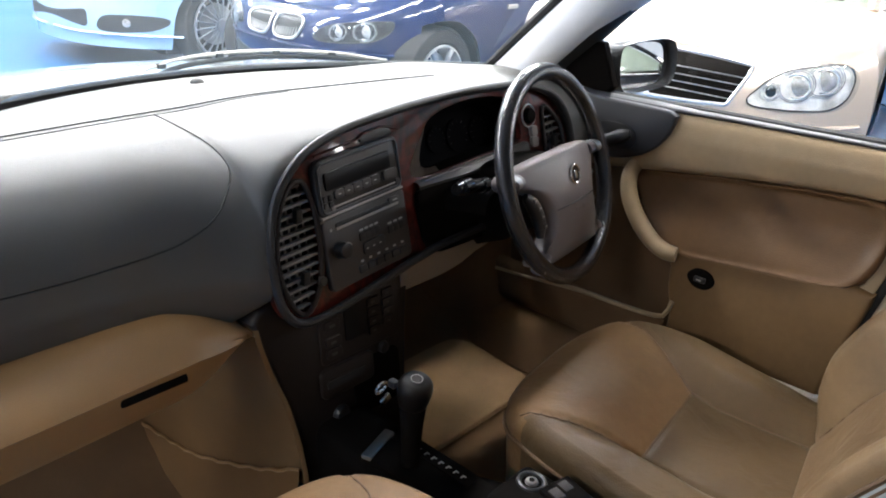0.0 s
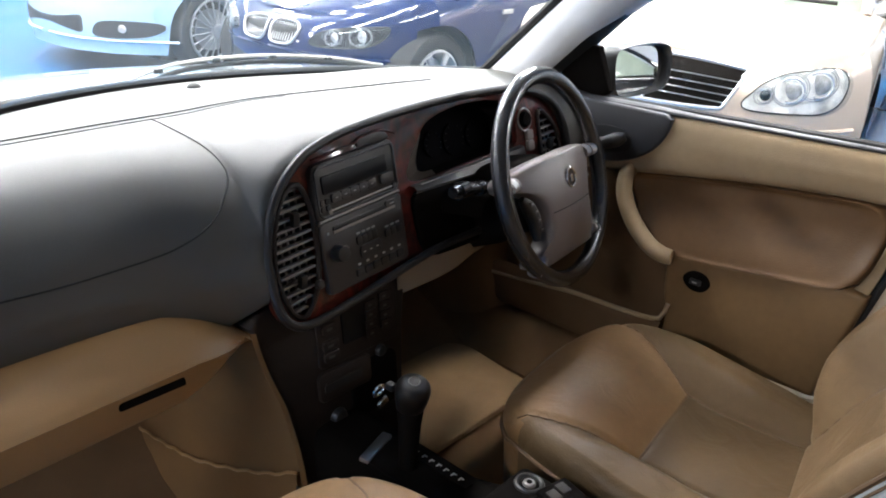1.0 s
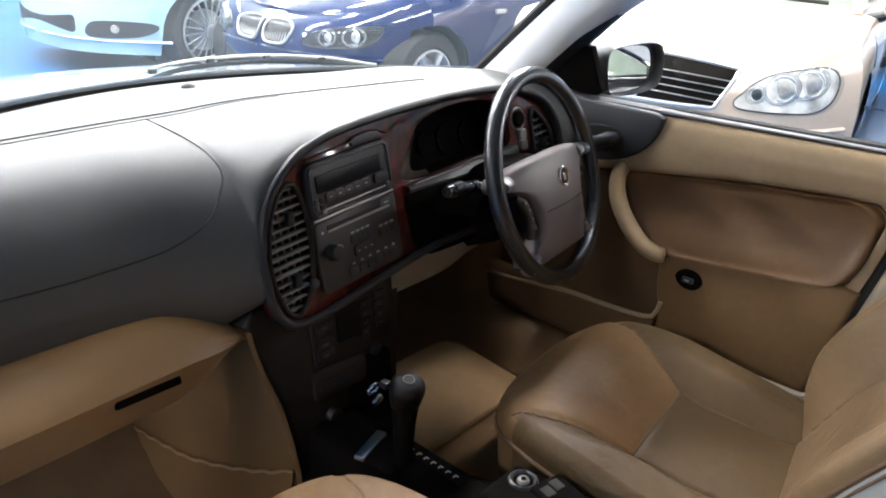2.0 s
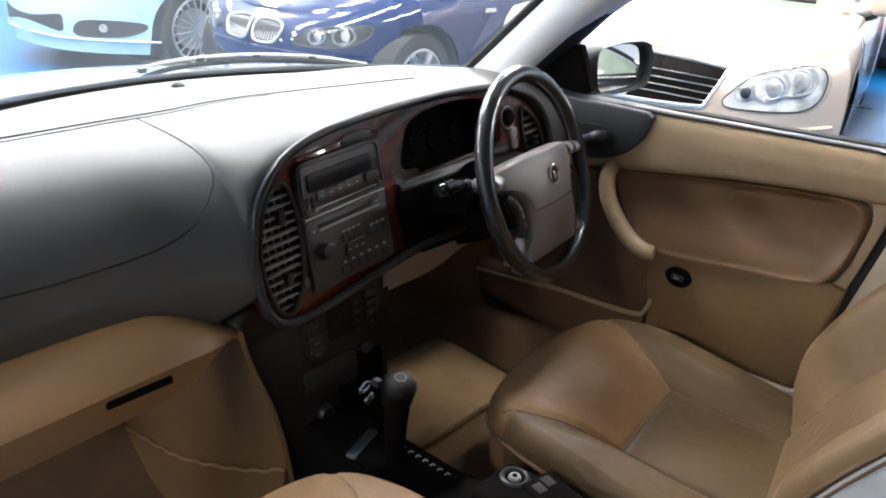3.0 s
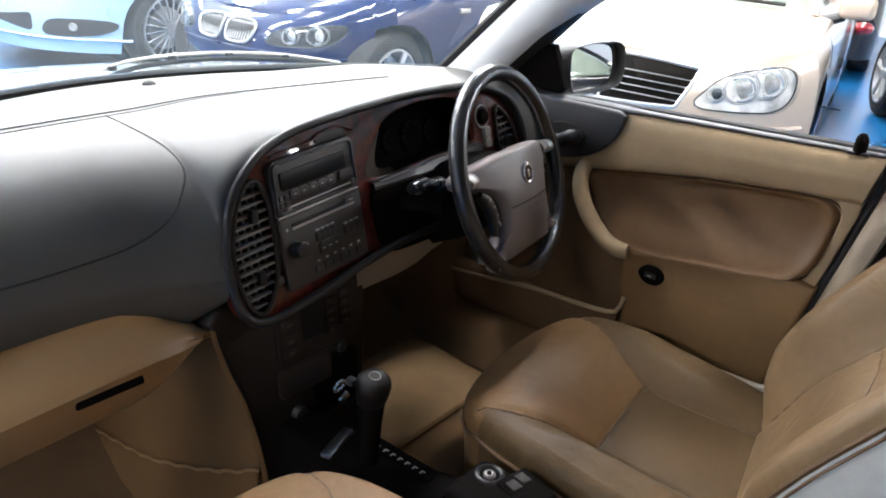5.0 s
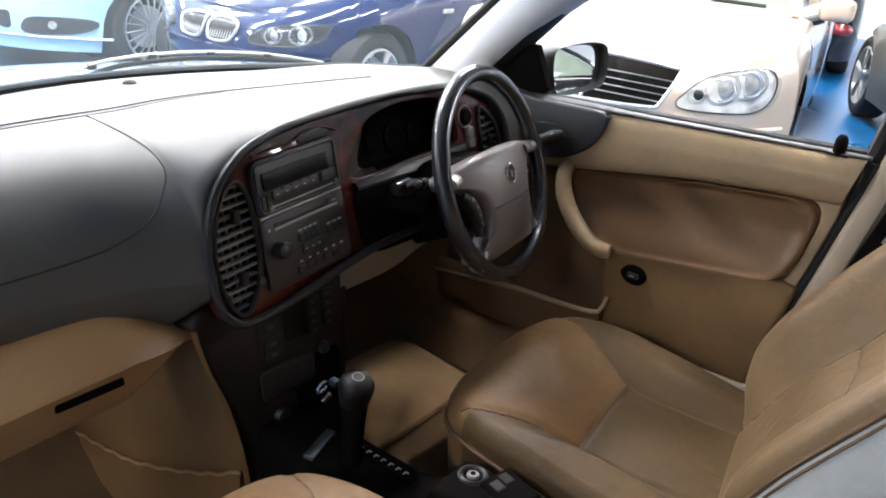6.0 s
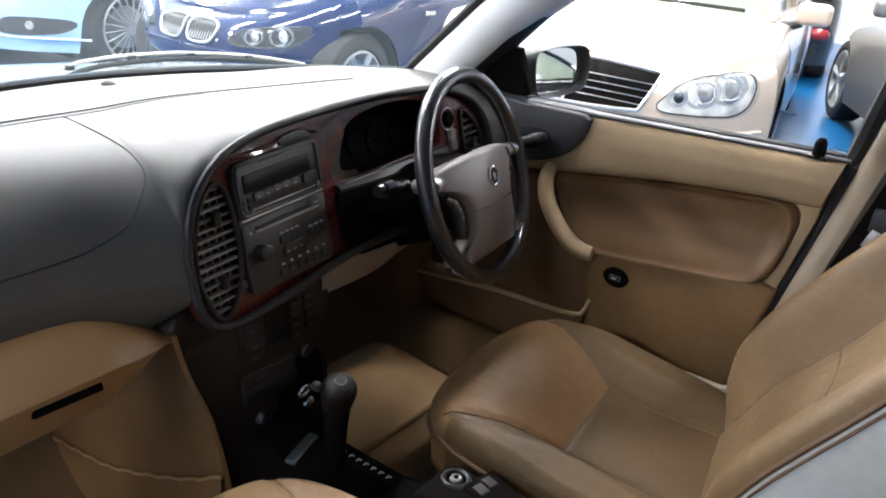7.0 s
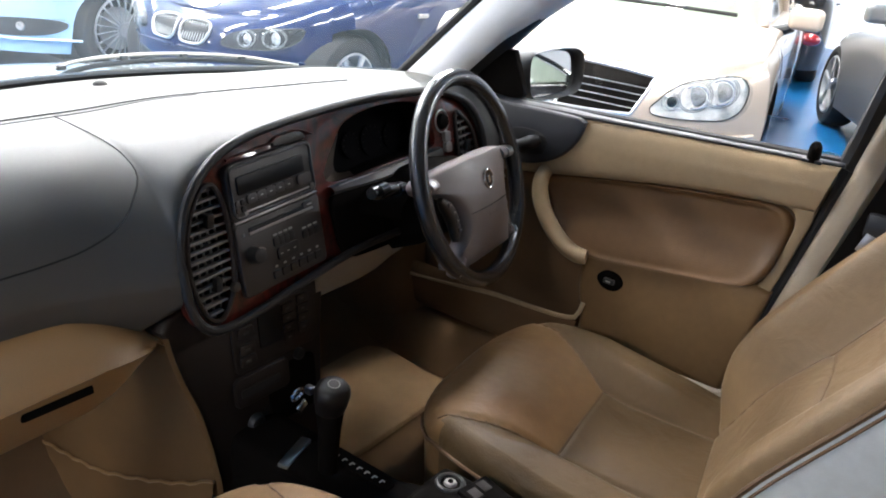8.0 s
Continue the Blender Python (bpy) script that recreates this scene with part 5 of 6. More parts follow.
# ---------- cabin floor ----------
def cabin_floor():
    rows = []
    for x in np.linspace(-0.72, 0.72, 30):
        row = []
        side = max(0, abs(x) - 0.60) / 0.12
        for y, z in curve([(-1.7, 0.30), (-0.7, 0.28), (-0.2, 0.275), (0.25, 0.285), (0.45, 0.33), (0.62, 0.46), (0.70, 0.65), (0.72, 0.80)], 40):
            row.append((x, y, z + 0.09 * side**2))
        rows.append(row)
    f = solo("cabin_floor", loft(rows, closed=False), M_carpet, "brown beige carpeted car floor and toe board", "car floor", kind="structure")
    f.modifiers.new("thick", "SOLIDIFY").thickness = -0.03
    mat_o = curve([(0.14, 0.33), (0.20, 0.345), (0.36, 0.345), (0.50, 0.345), (0.545, 0.33), (0.565, 0.28), (0.570, 0.18), (0.562, 0.135), (0.52, 0.112), (0.36, 0.108), (0.22, 0.11), (0.15, 0.13), (0.13, 0.2)], 90, closed=True)
    solo("floor_mat", plate(mat_o, lambda a, b, o: (a, b, 0.305 + max(0, b - 0.2) * 0.16 - o), 0.012, 0.005), M_mat, "beige carpet floor mat in the driver's footwell", "floor mat")
    # inner sill on the driver's side and footwell kick panel
    rows = []
    for y in np.linspace(0.70, -0.75, 24):
        rows.append([(x, y, z) for x, z in curve([(0.60, 0.29), (0.63, 0.36), (0.655, 0.395), (0.69, 0.40), (0.74, 0.38)], 14)])
    solo("sill_trim", loft(rows, closed=False), M_carpet, "beige carpeted inner door sill", "sill trim", kind="structure")
    rows = []
    for z in np.linspace(0.30, 0.72, 12):
        rows.append([(x, y + 0.10 * (z - 0.40), z) for x, y in curve([(0.70, 0.300), (0.668, 0.305), (0.650, 0.330), (0.640, 0.37), (0.630, 0.46), (0.615, 0.62)], 18)])
    kp = solo("kick_panel", loft(rows, closed=False), M_carpet, "brown kick panel beside the footwell", "trim panel", kind="structure")
    kp.modifiers.new("thick", "SOLIDIFY").thickness = 0.008
    # tunnel side carpet on the passenger's side, with a sewn pocket edge
    rows = []
    for t in np.linspace(0, 1, 24):
        z = 0.29 + t * 0.425
        xe = float(np.interp(z, [0.29, 0.456, 0.51, 0.578, 0.640, 0.690, 0.715], [-0.110, -0.119, -0.125, -0.138, -0.160, -0.173, -0.176]))
        y0 = 0.102 + 0.16 * (z - 0.6)
        rows.append([(xe - 0.006, y0 + 0.003, z), (xe - 0.012, y0 + 0.008, z), (xe - 0.015, y0 + 0.045, z), (min(-0.178, xe - 0.016), 0.33, z), (-0.192, 0.72, z)])
    s = thing("tunnel_side_panel", "beige carpet panel on the side of the console", "trim panel", (-0.17, 0.2, 0.29))
    part("panel", loft(rows, closed=False), M_panel, s)
    fl, edge = [], []
    for k in range(48):
        y = 0.66 - k * 0.0122
        z = float(pchip([0.07, 0.15, 0.225, 0.309, 0.487, 0.67], [0.470, 0.428, 0.401, 0.380, 0.356, 0.345], [y])[0, 0]) + 0.0022 * math.sin(k * 1.7)
        x = float(np.interp(y, [0.07, 0.18, 0.33, 0.72], [-0.130, -0.148, -0.178, -0.192])) - 0.004
        edge.append(Vector((x, y, z)))
        fl.append([(x - 0.03, y, 0.285), (x - 0.012, y, (z + 0.285) / 2), (x, y, z), (x + 0.008, y, z - 0.002)])
    part("pocket", loft(fl, closed=False), M_panel, s, "beige carpet pocket on the panel")
    part("sewn_edge", tube(edge, 0.0028, 6), M_beige, s, "wavy stitched pocket edge")


cabin_floor()


# ---------- seats ----------
def groove(d, width=0.006):
    return math.exp(-(d / width) ** 2)


def laid_on(bm, points, way, lift):
    """Points dropped along way on to a surface, then lifted a little."""
    tree = BVHTree.FromBMesh(bm)
    w = Vector(way).normalized()
    out = []
    for p in points:
        hit = tree.ray_cast(Vector(p) - w * 0.1, w, 0.2)[0]
        if hit is not None:
            out.append(hit - w * lift)
    return out


def seat(x0, y0, driver):
    lab = "tan leather driver's seat with worn cushion" if driver else "tan leather passenger seat beside the gear lever"
    s = thing("driver_seat" if driver else "passenger_seat", lab, "seat", (x0, y0 - 0.3, 0.30), "front seats")
    W = 0.250

    def flare_at(v):
        """Where the bolster seam runs, as a share of the half width."""
        return float(np.interp(v, [0.0, 0.11, 0.22, 0.34, 0.44, 0.54, 0.80, 1.0], [0.82, 0.80, 0.74, 0.60, 0.49, 0.465, 0.47, 0.50]))

    def top(x, y):
        u, v = (x - x0) / W, (y0 - y) / 0.55
        mid = float(pchip([-0.02, 0.04, 0.12, 0.20, 0.29, 0.38, 0.455, 0.56, 0.80, 1.1], [0.545, 0.560, 0.577, 0.583, 0.574, 0.553, 0.530, 0.519, 0.512, 0.505], [v])[0, 0])
        ridge = float(pchip([-0.02, 0.04, 0.12, 0.22, 0.35, 0.50, 0.70, 0.85, 1.1], [0.545, 0.560, 0.577, 0.584, 0.580, 0.565, 0.544, 0.528, 0.508], [v])[0, 0])
        f = flare_at(v)
        k = min(1.0, max(0.0, (abs(u) - f + 0.02) / 0.26))
        k = k * k * (3 - 2 * k)
        z = mid + (ridge - mid) * k - 0.004 * max(0, abs(u) - 0.80) / 0.2
        if v > 0.10:
            z -= 0.006 * groove((abs(u) - f) * W)
        if abs(u) < f:
            z -= 0.005 * groove((v - 0.455) * 0.55)
            z += 0.003 * math.sin(u * 9 + v * 4) * math.exp(-((v - 0.35) / 0.12) ** 2)
        return z
    out = []
    for a in np.linspace(0, 2 * math.pi, 170, endpoint=False):
        ca, sa = math.cos(a), math.sin(a)
        n = 3.2 if sa > 0 else 5
        r = (abs(ca) ** n + abs(sa) ** n) ** (-1 / n)
        out.append((r * ca, r * sa))
    out = np.array(out)
    cx, cy = x0, y0 - 0.285
    rings = []
    spec = [(0.93, "z", 0.30), (0.95, "z", 0.38), (0.975, "z", 0.46), (0.99, "t", 0.055), (1.0, "t", 0.036), (0.995, "t", 0.020), (0.975, "t", 0.008), (0.95, "t", 0.003)] + [(q, "t", 0.0) for q in np.linspace(0.93, 0.02, 84)]
    for sc, how, val in spec:
        ring = []
        for ux, uy in out * sc:
            x, y = cx + W * ux * (1 - 0.05 * max(0, uy) ** 2), cy + 0.285 * uy
            ring.append((x, y, val if how == "z" else top(x, y) - val))
        rings.append(ring)
    bm = loft(rings)
    # driver's bolsters and rear panel take the darker leather, wear and shade in one
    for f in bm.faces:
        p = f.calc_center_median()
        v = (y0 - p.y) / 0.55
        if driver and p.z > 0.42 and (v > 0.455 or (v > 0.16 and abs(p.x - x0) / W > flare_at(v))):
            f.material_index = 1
    seams = []
    for sx in (-1, 1):
        ln = [(x0 + sx * flare_at(v) * W, y0 - v * 0.55) for v in np.linspace(0.13, 0.98, 60)]
        seams.append(laid_on(bm, [(x, y, top(x, y)) for x, y in ln], (0, 0, -1), 0.0004))
    ln = [(x0 + q * W, y0 - 0.455 * 0.55) for q in np.linspace(-0.48, 0.48, 24)]
    seams.append(laid_on(bm, [(x, y, top(x, y)) for x, y in ln], (0, 0, -1), 0.0004))
    cu = part("cushion", bm, M_tan, s, "tan leather cushion, driver's bolsters darkened by wear and painted shade", angle=60)
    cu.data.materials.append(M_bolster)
    part("cushion_piping", tube([(cx + W * 1.003 * ux * (1 - 0.05 * max(0, uy) ** 2), cy + 0.286 * uy, top(cx + W * ux, cy + 0.285 * uy) - 0.050) for ux, uy in out[::2]], 0.0035, 6, closed=True), M_seam, cu)
    for ln in seams:
        part("cushion_seam", tube(curve(ln, 60), 0.0015, 6), M_seam, cu, "dark stitched seam")
    part("seat_base", box((x0, y0 - 0.30, 0.315), (0.40, 0.44, 0.06), 0.02), M_black, s)

    # backrest
    rec = radians(32 if driver else 46)
    B = Vector((x0, y0 - (0.480 if driver else 0.64), 0.50))
    U = Vector((math.cos(radians(3)), math.sin(radians(3)), 0))
    V = Vector((0, -math.sin(rec), math.cos(rec)))
    N = Vector((0, math.cos(rec), math.sin(rec)))

    def front(u, v):
        a = abs(u) / 0.238
        k = min(1.0, max(0.0, (a - 0.50) / 0.30))
        k = k * k * (3 - 2 * k)
        rim = float(pchip([-0.03, 0.0, 0.05, 0.12, 0.20, 0.40, 0.66], [0.0, 0.025, 0.068, 0.100, 0.108, 0.100, 0.070], [v])[0, 0])
        rim -= 0.024 * min(1.0, max(0.0, -u / 0.1))
        mid = 0.020 + 0.014 * math.exp(-((v - 0.14) / 0.10) ** 2)
        w = mid + (rim - mid) * k - 0.006 * groove((a - 0.53) * 0.238)
        if a < 0.53:
            w -= 0.005 * groove(v - 0.26 + 1.2 * (0.12 - u) ** 2)
        return w
    o2 = []
    for a in np.linspace(0, 2 * math.pi, 120, endpoint=False):
        ca, sa = math.cos(a), math.sin(a)
        r = (abs(ca) ** 4 + abs(sa) ** 4) ** -0.25
        o2.append((0.238 * r * ca * (1 - 0.10 * max(0, r * sa)), 0.31 + 0.33 * r * sa))
    o2 = np.array(o2)
    c2 = np.array([0, 0.31])
    rings = []
    for sc, kind, val in [(0.9, "b", -0.20), (0.97, "b", -0.185), (1.0, "b", -0.14), (1.01, "b", 0.0), (1.0, "f", 0.022), (0.98, "f", 0.008), (0.955, "f", 0.002)] + [(q, "f", 0) for q in np.linspace(0.93, 0.02, 50)]:
        ring = []
        for u, v in c2 + (o2 - c2) * sc:
            w = val if kind == "b" else front(u, v) - val
            ring.append(tuple(B + U * u + V * v + N * w))
        rings.append(ring)
    def rimw(v, sgn=1):
        return front(0.236 if sgn > 0 else -0.236, v) - 0.022
    back_bm = loft(rings)
    lines = [[(0.126, v) for v in np.linspace(0.02, 0.58, 40)], [(q, 0.26 - 1.2 * (0.12 - q) ** 2) for q in np.linspace(-0.12, 0.124, 24)]]
    lines = [laid_on(back_bm, [B + U * u + V * v + N * front(u, v) for u, v in ln], -N, 0.0004) for ln in lines]
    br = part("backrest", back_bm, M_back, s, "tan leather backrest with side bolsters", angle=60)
    for sx in (-1, 1):
        rings2 = []
        for v in np.linspace(0.05, 0.58, 16):
            k = max(0, (v - 0.31) / 0.33)
            e = 0.238 * (1 - 0.10 * k) * (1 - abs((v - 0.31) / 0.33) ** 4) ** 0.25 * 1.016
            rings2.append([tuple(B + U * (sx * q) + V * v + N * w) for q, w in ((e - 0.014, -0.178), (e - 0.001, -0.15), (e + 0.003, -0.11), (e + 0.004, -0.05), (e + 0.004, 0.0), (e + 0.003, rimw(v, sx) * 0.6), (e - 0.001, rimw(v, sx) - 0.004))])
        part("side_panel", loft(rings2, closed=False), M_side, br, "grey beige vinyl side panel of the backrest")
    for ln in lines:
        part("backrest_seam", tube(curve(ln, 50), 0.0009, 6), M_seam, br, "dark stitched seam")
    pip = [tuple(B + U * (u * 1.006) + V * v + N * (rimw(v, u) + 0.001)) for u, v in c2 + (o2[::2] - c2) * 1.004]
    part("backrest_piping", tube(pip, 0.0032, 6, closed=True), M_seam, br, "dark double stitched piping")
    pip = [tuple(B + U * (u * 1.022) + V * v + N * (rimw(v, u) - 0.009)) for u, v in c2 + (o2[::2] - c2) * 1.004]
    part("side_stitching", tube(pip, 0.0022, 6, closed=True), M_seam, br)
    return s


def turned(ob, x, y, angle):
    """Turn a thing about the upright line at x, y."""
    m = Matrix.Translation((x, y, 0)) @ pose(0, 0, 0, 0, 0, angle) @ Matrix.Translation((-x, -y, 0))
    ob.matrix_basis = m @ ob.matrix_basis


turned(seat(0.334, -0.02, True), 0.60, -0.3, 7)
near = seat(-0.364, -0.025, False)
turned(near, -0.365, -0.3, 6)
near.matrix_basis = Matrix.Translation((0, 0, 0.008)) @ near.matrix_basis


def belt():
    b = thing("seat_belt", "grey seat belt hanging down beside the seat", "seat belt", (0.66, -0.5, 0.42))
    p = curve([(0.655, -0.64, 1.02), (0.650, -0.58, 0.80), (0.645, -0.52, 0.62), (0.640, -0.485, 0.52)], 18)
    rows = [[(x - 0.002, y - 0.022, z), (x, y + 0.022, z), (x + 0.002, y + 0.022, z), (x + 0.002, y - 0.022, z)] for x, y, z in p]
    part("webbing", loft(rows), M_matte, b, "narrow dark belt webbing")
    part("anchor_cover", box((0.645, -0.48, 0.50), (0.03, 0.07, 0.03), 0.008), M_black, b)
    lp = part("latch_plate", box((0.640, -0.612, 0.870), (0.005, 0.022, 0.034), 0.002, rot=Euler((radians(18), 0, 0)).to_matrix()), M_satin, b, "steel latch plate")
    part("latch_slot", box((0.6375, -0.613, 0.866), (0.003, 0.007, 0.010), 0.001, rot=Euler((radians(18), 0, 0)).to_matrix()), M_rubber, lp)
    strap = curve([(0.618, -0.345, 0.514), (0.618, -0.40, 0.515), (0.619, -0.45, 0.516), (0.620, -0.462, 0.530), (0.620, -0.467, 0.560), (0.620, -0.476, 0.60)], 22)
    rows = [[(x - 0.006, y - 0.003, z - 0.003), (x - 0.006, y + 0.003, z + 0.004), (x + 0.010, y + 0.003, z + 0.004), (x + 0.010, y - 0.003, z - 0.003)] for x, y, z in strap]
    part("lower_strap", loft(rows), M_strap, b, "pale beige lower belt strap")
    part("upper_guide", box((0.655, -0.63, 0.90), (0.03, 0.06, 0.045), 0.008), M_black, b)


belt()


# ---------- parked cars ----------
class Shape:
    """Smooth car body: nose at y = 0, tail at y = length, x to its left-hand side as seen from in front."""

    def __init__(self, W, L, hub_f, hub_r, shoulder, z_bot=0.20, tyre=0.325, nose=0.62, power=3.0, crown=0.05, arch=0.375):
        self.W, self.L, self.hub_f, self.hub_r, self.z_bot, self.tyre, self.nose, self.power, self.crown, self.arch = W, L, hub_f, hub_r, z_bot, tyre, nose, power, crown, arch
        self.sy, self.sz = [a for a, b in shoulder], [b for a, b in shoulder]

    def z_sh(self, y):
        return float(pchip(self.sy, self.sz, [y])[0, 0])

    def front(self, x):
        return self.nose * (min(1.0, abs(x) / self.W)) ** self.power

    def lean(self, y0, z):
        k = max(0.0, 1 - y0 / self.nose)
        f = (z - self.z_bot) / (self.z_sh(y0) - self.z_bot)
        return k * (0.10 * max(0, f - 0.45) ** 1.6 * 2.2 + 0.09 * max(0, min(1, f) - 0.82) ** 2 / 0.0324 + 0.05 * max(0, 0.25 - f))

    def skin(self, x, z, off=0.0):
        """A point of the nose at lateral x, height z; off goes in."""
        y0 = self.front(x)
        e = 0.01
        t = Vector((e, self.front(x + e) - y0, 0)).normalized()
        n = Vector((t.y, -t.x, 0))
        return Vector((x, y0 + self.lean(y0, z), z)) - n * off

    def body(self):
        W, L = self.W, self.L
        half = [(W * s, self.front(W * s)) for s in np.sin(np.linspace(0, 0.985, 44) * math.pi / 2)]
        half += [(W, y) for y in np.linspace(self.nose + 0.008, L - 0.5, 120)]
        half += [(W * math.cos(a), L - 0.5 + 0.5 * math.sin(a)) for a in np.linspace(0.1, math.pi / 2, 12)]
        out = half + [(-x, y) for x, y in half[-2:0:-1]]
        rings = []
        for f in (0, 0.08, 0.2, 0.35, 0.5, 0.62, 0.74, 0.85, 0.93, 0.975, 1.0):
            ring = []
            for x, y in out:
                zb = self.z_bot
                for h in (self.hub_f, self.hub_r):
                    if abs(y - h) < self.arch and abs(x) > W * 0.9:
                        zb = max(zb, self.tyre + math.sqrt(self.arch**2 - (y - h) ** 2))
                zs = self.z_sh(y)
                z = zb + f * (zs - zb)
                g = (z - self.z_bot) / (zs - self.z_bot)
                side = 1 - 0.035 * max(0, 0.35 - g) - 0.025 * max(0, g - 0.55) / 0.45 - 0.055 * max(0, (g - 0.72) / 0.28) ** 3
                near = min(abs(y - self.hub_f), abs(y - self.hub_r))
                flare = 0.012 * math.exp(-((near / 0.42) ** 4)) * (1 if abs(x) > W * 0.9 else 0)
                ring.append((x * side + math.copysign(flare, x), y + self.lean(y, z), z))
            rings.append(ring)
        for s in (0.985, 0.96, 0.92, 0.86, 0.75, 0.55, 0.3, 0.1, 0.001):
            ring = []
            for (x, y), last in zip(out, rings[10]):
                zs = self.z_sh(y)
                k = min(1, y / 0.5)
                z = zs + self.crown * (1 - s**6) * (0.35 + 0.65 * k)
                ring.append((last[0] * s, y + self.lean(y, zs), z))
            rings.append(ring)
        return loft(rings, cap=False)

    def wells(self):
        bm = bmesh.new()
        for h in (self.hub_f, self.hub_r):
            join(bm, box((0, h, self.tyre + 0.06), (self.W * 2 - 0.55, 0.66, 0.60), 0.05))
            for s in (1, -1):
                arc = np.linspace(-0.15, math.pi + 0.15, 22)
                rings = []
                for x in (self.W * 0.45, self.W * 0.985):
                    ring = []
                    for a in arc:
                        y = h + (self.arch + 0.004) * math.cos(a)
                        widest = self.W * 0.95 * min(1.0, max(0.05, y / self.nose)) ** (1 / self.power)
                        ring.append((s * min(x, widest if y < self.nose else x), y, self.tyre + (self.arch + 0.004) * math.sin(a)))
                    rings.append(ring)
                join(bm, loft(rings, closed=False))
        join(bm, box((0, self.L / 2, 0.26), (self.W * 2 - 0.25, self.L - 1.7, 0.14), 0.03))
        return bm


def road_wheel(car, sh, h, side, spokes, twin, rim_r=0.225, width=0.21):
    x0 = side * (sh.W - 0.015)
    c = Vector((x0, h, sh.tyre))

    def ring(r, dx, n=48):
        return [(x0 - side * dx, h + r * math.cos(a), sh.tyre + r * math.sin(a)) for a in np.linspace(0, 2 * math.pi, n, endpoint=False)]
    R = sh.tyre
    prof = [(rim_r + 0.004, 0.018), (rim_r + 0.02, 0.004), (R - 0.045, 0.0), (R - 0.014, 0.012), (R, 0.035), (R + 0.001, width - 0.03), (R - 0.02, width)]
    t = part("wheel", loft([ring(r, d) for r, d in prof], cap=False), M_tyre, car, "road wheel with alloy rim and black tyre")
    bm = loft([ring(r, d) for r, d in ((rim_r + 0.006, 0.014), (rim_r + 0.004, 0.006), (rim_r - 0.006, 0.004), (rim_r - 0.014, 0.016), (rim_r - 0.020, 0.06), (rim_r - 0.03, 0.16))], cap=False)
    for k in range(spokes):
        for tw in ((-0.055, 0.055) if twin else (0,)):
            a = 2 * math.pi * (k + 0.25) / spokes + tw
            b = 2 * math.pi * (k + 0.25) / spokes + tw * 0.25
            p = [Vector((x0 - side * d, h + r * math.cos(q), sh.tyre + r * math.sin(q))) for r, d, q in ((0.045, 0.016, b), (rim_r * 0.55, 0.012, (a + b) / 2), (rim_r - 0.01, 0.012, a))]
            wd = 0.0065 if spokes > 12 else 0.011 if spokes > 9 else 0.013
            tube(p, [wd * 1.25, wd, wd * 1.1], 6, bm=bm)
    rod((x0 - side * 0.004, h, sh.tyre), (x0 - side * 0.05, h, sh.tyre), 0.05, 0.06, 24, 0.006, bm=bm)
    part("rim", bm, M_alloy, t, "silver multi spoke alloy rim")
    part("brake_disc", loft([ring(0.15, 0.09, 32), ring(0.15, 0.11, 32)]), M_satin, t)
    part("rim_shade", loft([ring(rim_r - 0.02, 0.13, 32), ring(rim_r - 0.02, 0.15, 32)]), M_rubber, t)


def cabin(car, sh, y0, y1, y2, y3, zr, wb, wr, glass_mat, roof_mat):
    """Glasshouse: foot of the screen y0, roof from y1 to y2, foot of the rear screen y3."""
    def oval(yf, yb, w, z, bow):
        pts = []
        for t in np.linspace(-1, 1, 13):
            pts.append((w * t, yf + bow * abs(t) ** 2.5, z))
        for t in np.linspace(0.1, 0.9, 7):
            pts.append((w, yf + bow + (yb - yf - bow * 1.6) * t, z))
        for t in np.linspace(1, -1, 13):
            pts.append((w * t, yb - bow * 0.6 * abs(t) ** 2.5, z))
        for t in np.linspace(0.9, 0.1, 7):
            pts.append((-w, yf + bow + (yb - yf - bow * 1.6) * t, z))
        return pts
    zb = max(sh.z_sh((y0 + y3) / 2), sh.z_sh(y0 + 0.2)) + 0.012
    low, high = oval(y0, y3, wb, zb, 0.22), oval(y1, y2, wr, zr - 0.05, 0.12)
    mid = [tuple(np.array(a) * 0.5 + np.array(b) * 0.5 + np.array([0.02 * np.sign(a[0]) * min(1, abs(a[0]) * 3), 0, 0.015])) for a, b in zip(low, high)]
    part("windows", loft([low, mid, high], cap=False), glass_mat, car, "car windows seen from outside", angle=50)
    c = np.mean(np.array(high), axis=0)
    rings = [high] + [[tuple(c + (np.array(p) - c) * s + np.array([0, 0, 0.05 * (1 - s**2) + 0.004])) for p in high] for s in (1.0, 0.93, 0.8, 0.5, 0.1)]
    part("roof", loft(rings), roof_mat, car)
    for sx in (-1, 1):
        for ya, yb, xa, xb in ((y0 + 0.14, y1 + 0.06, wb - 0.02, wr - 0.02), ((y0 + y3) / 2 + 0.1, (y1 + y2) / 2 + 0.05, wb + 0.006, wr + 0.006), (y3 - 0.12, y2 - 0.05, wb - 0.02, wr - 0.02)):
            part("roof_pillar", tube(curve([(sx * xa, ya, zb - 0.02), (sx * ((xa + xb) / 2 + 0.03), (ya + yb) / 2, (zb + zr) / 2), (sx * xb, yb, zr - 0.04)], 8), 0.03, 8), roof_mat, car)


def side_mirror(car, sh, y, side, z, mat, out=0.09):
    c = Vector((side * (sh.W + out), y, z))
    m = part("side_mirror", box(c, (0.19, 0.11, 0.125), 0.045, seg=5), mat, car, "painted outside mirror", angle=60)
    part("mirror_foot", tube([c - Vector((side * 0.06, 0, 0.05)), Vector((side * (sh.W - 0.12), y - 0.03, z - 0.09))], [0.03, 0.035], 10), M_black, m)


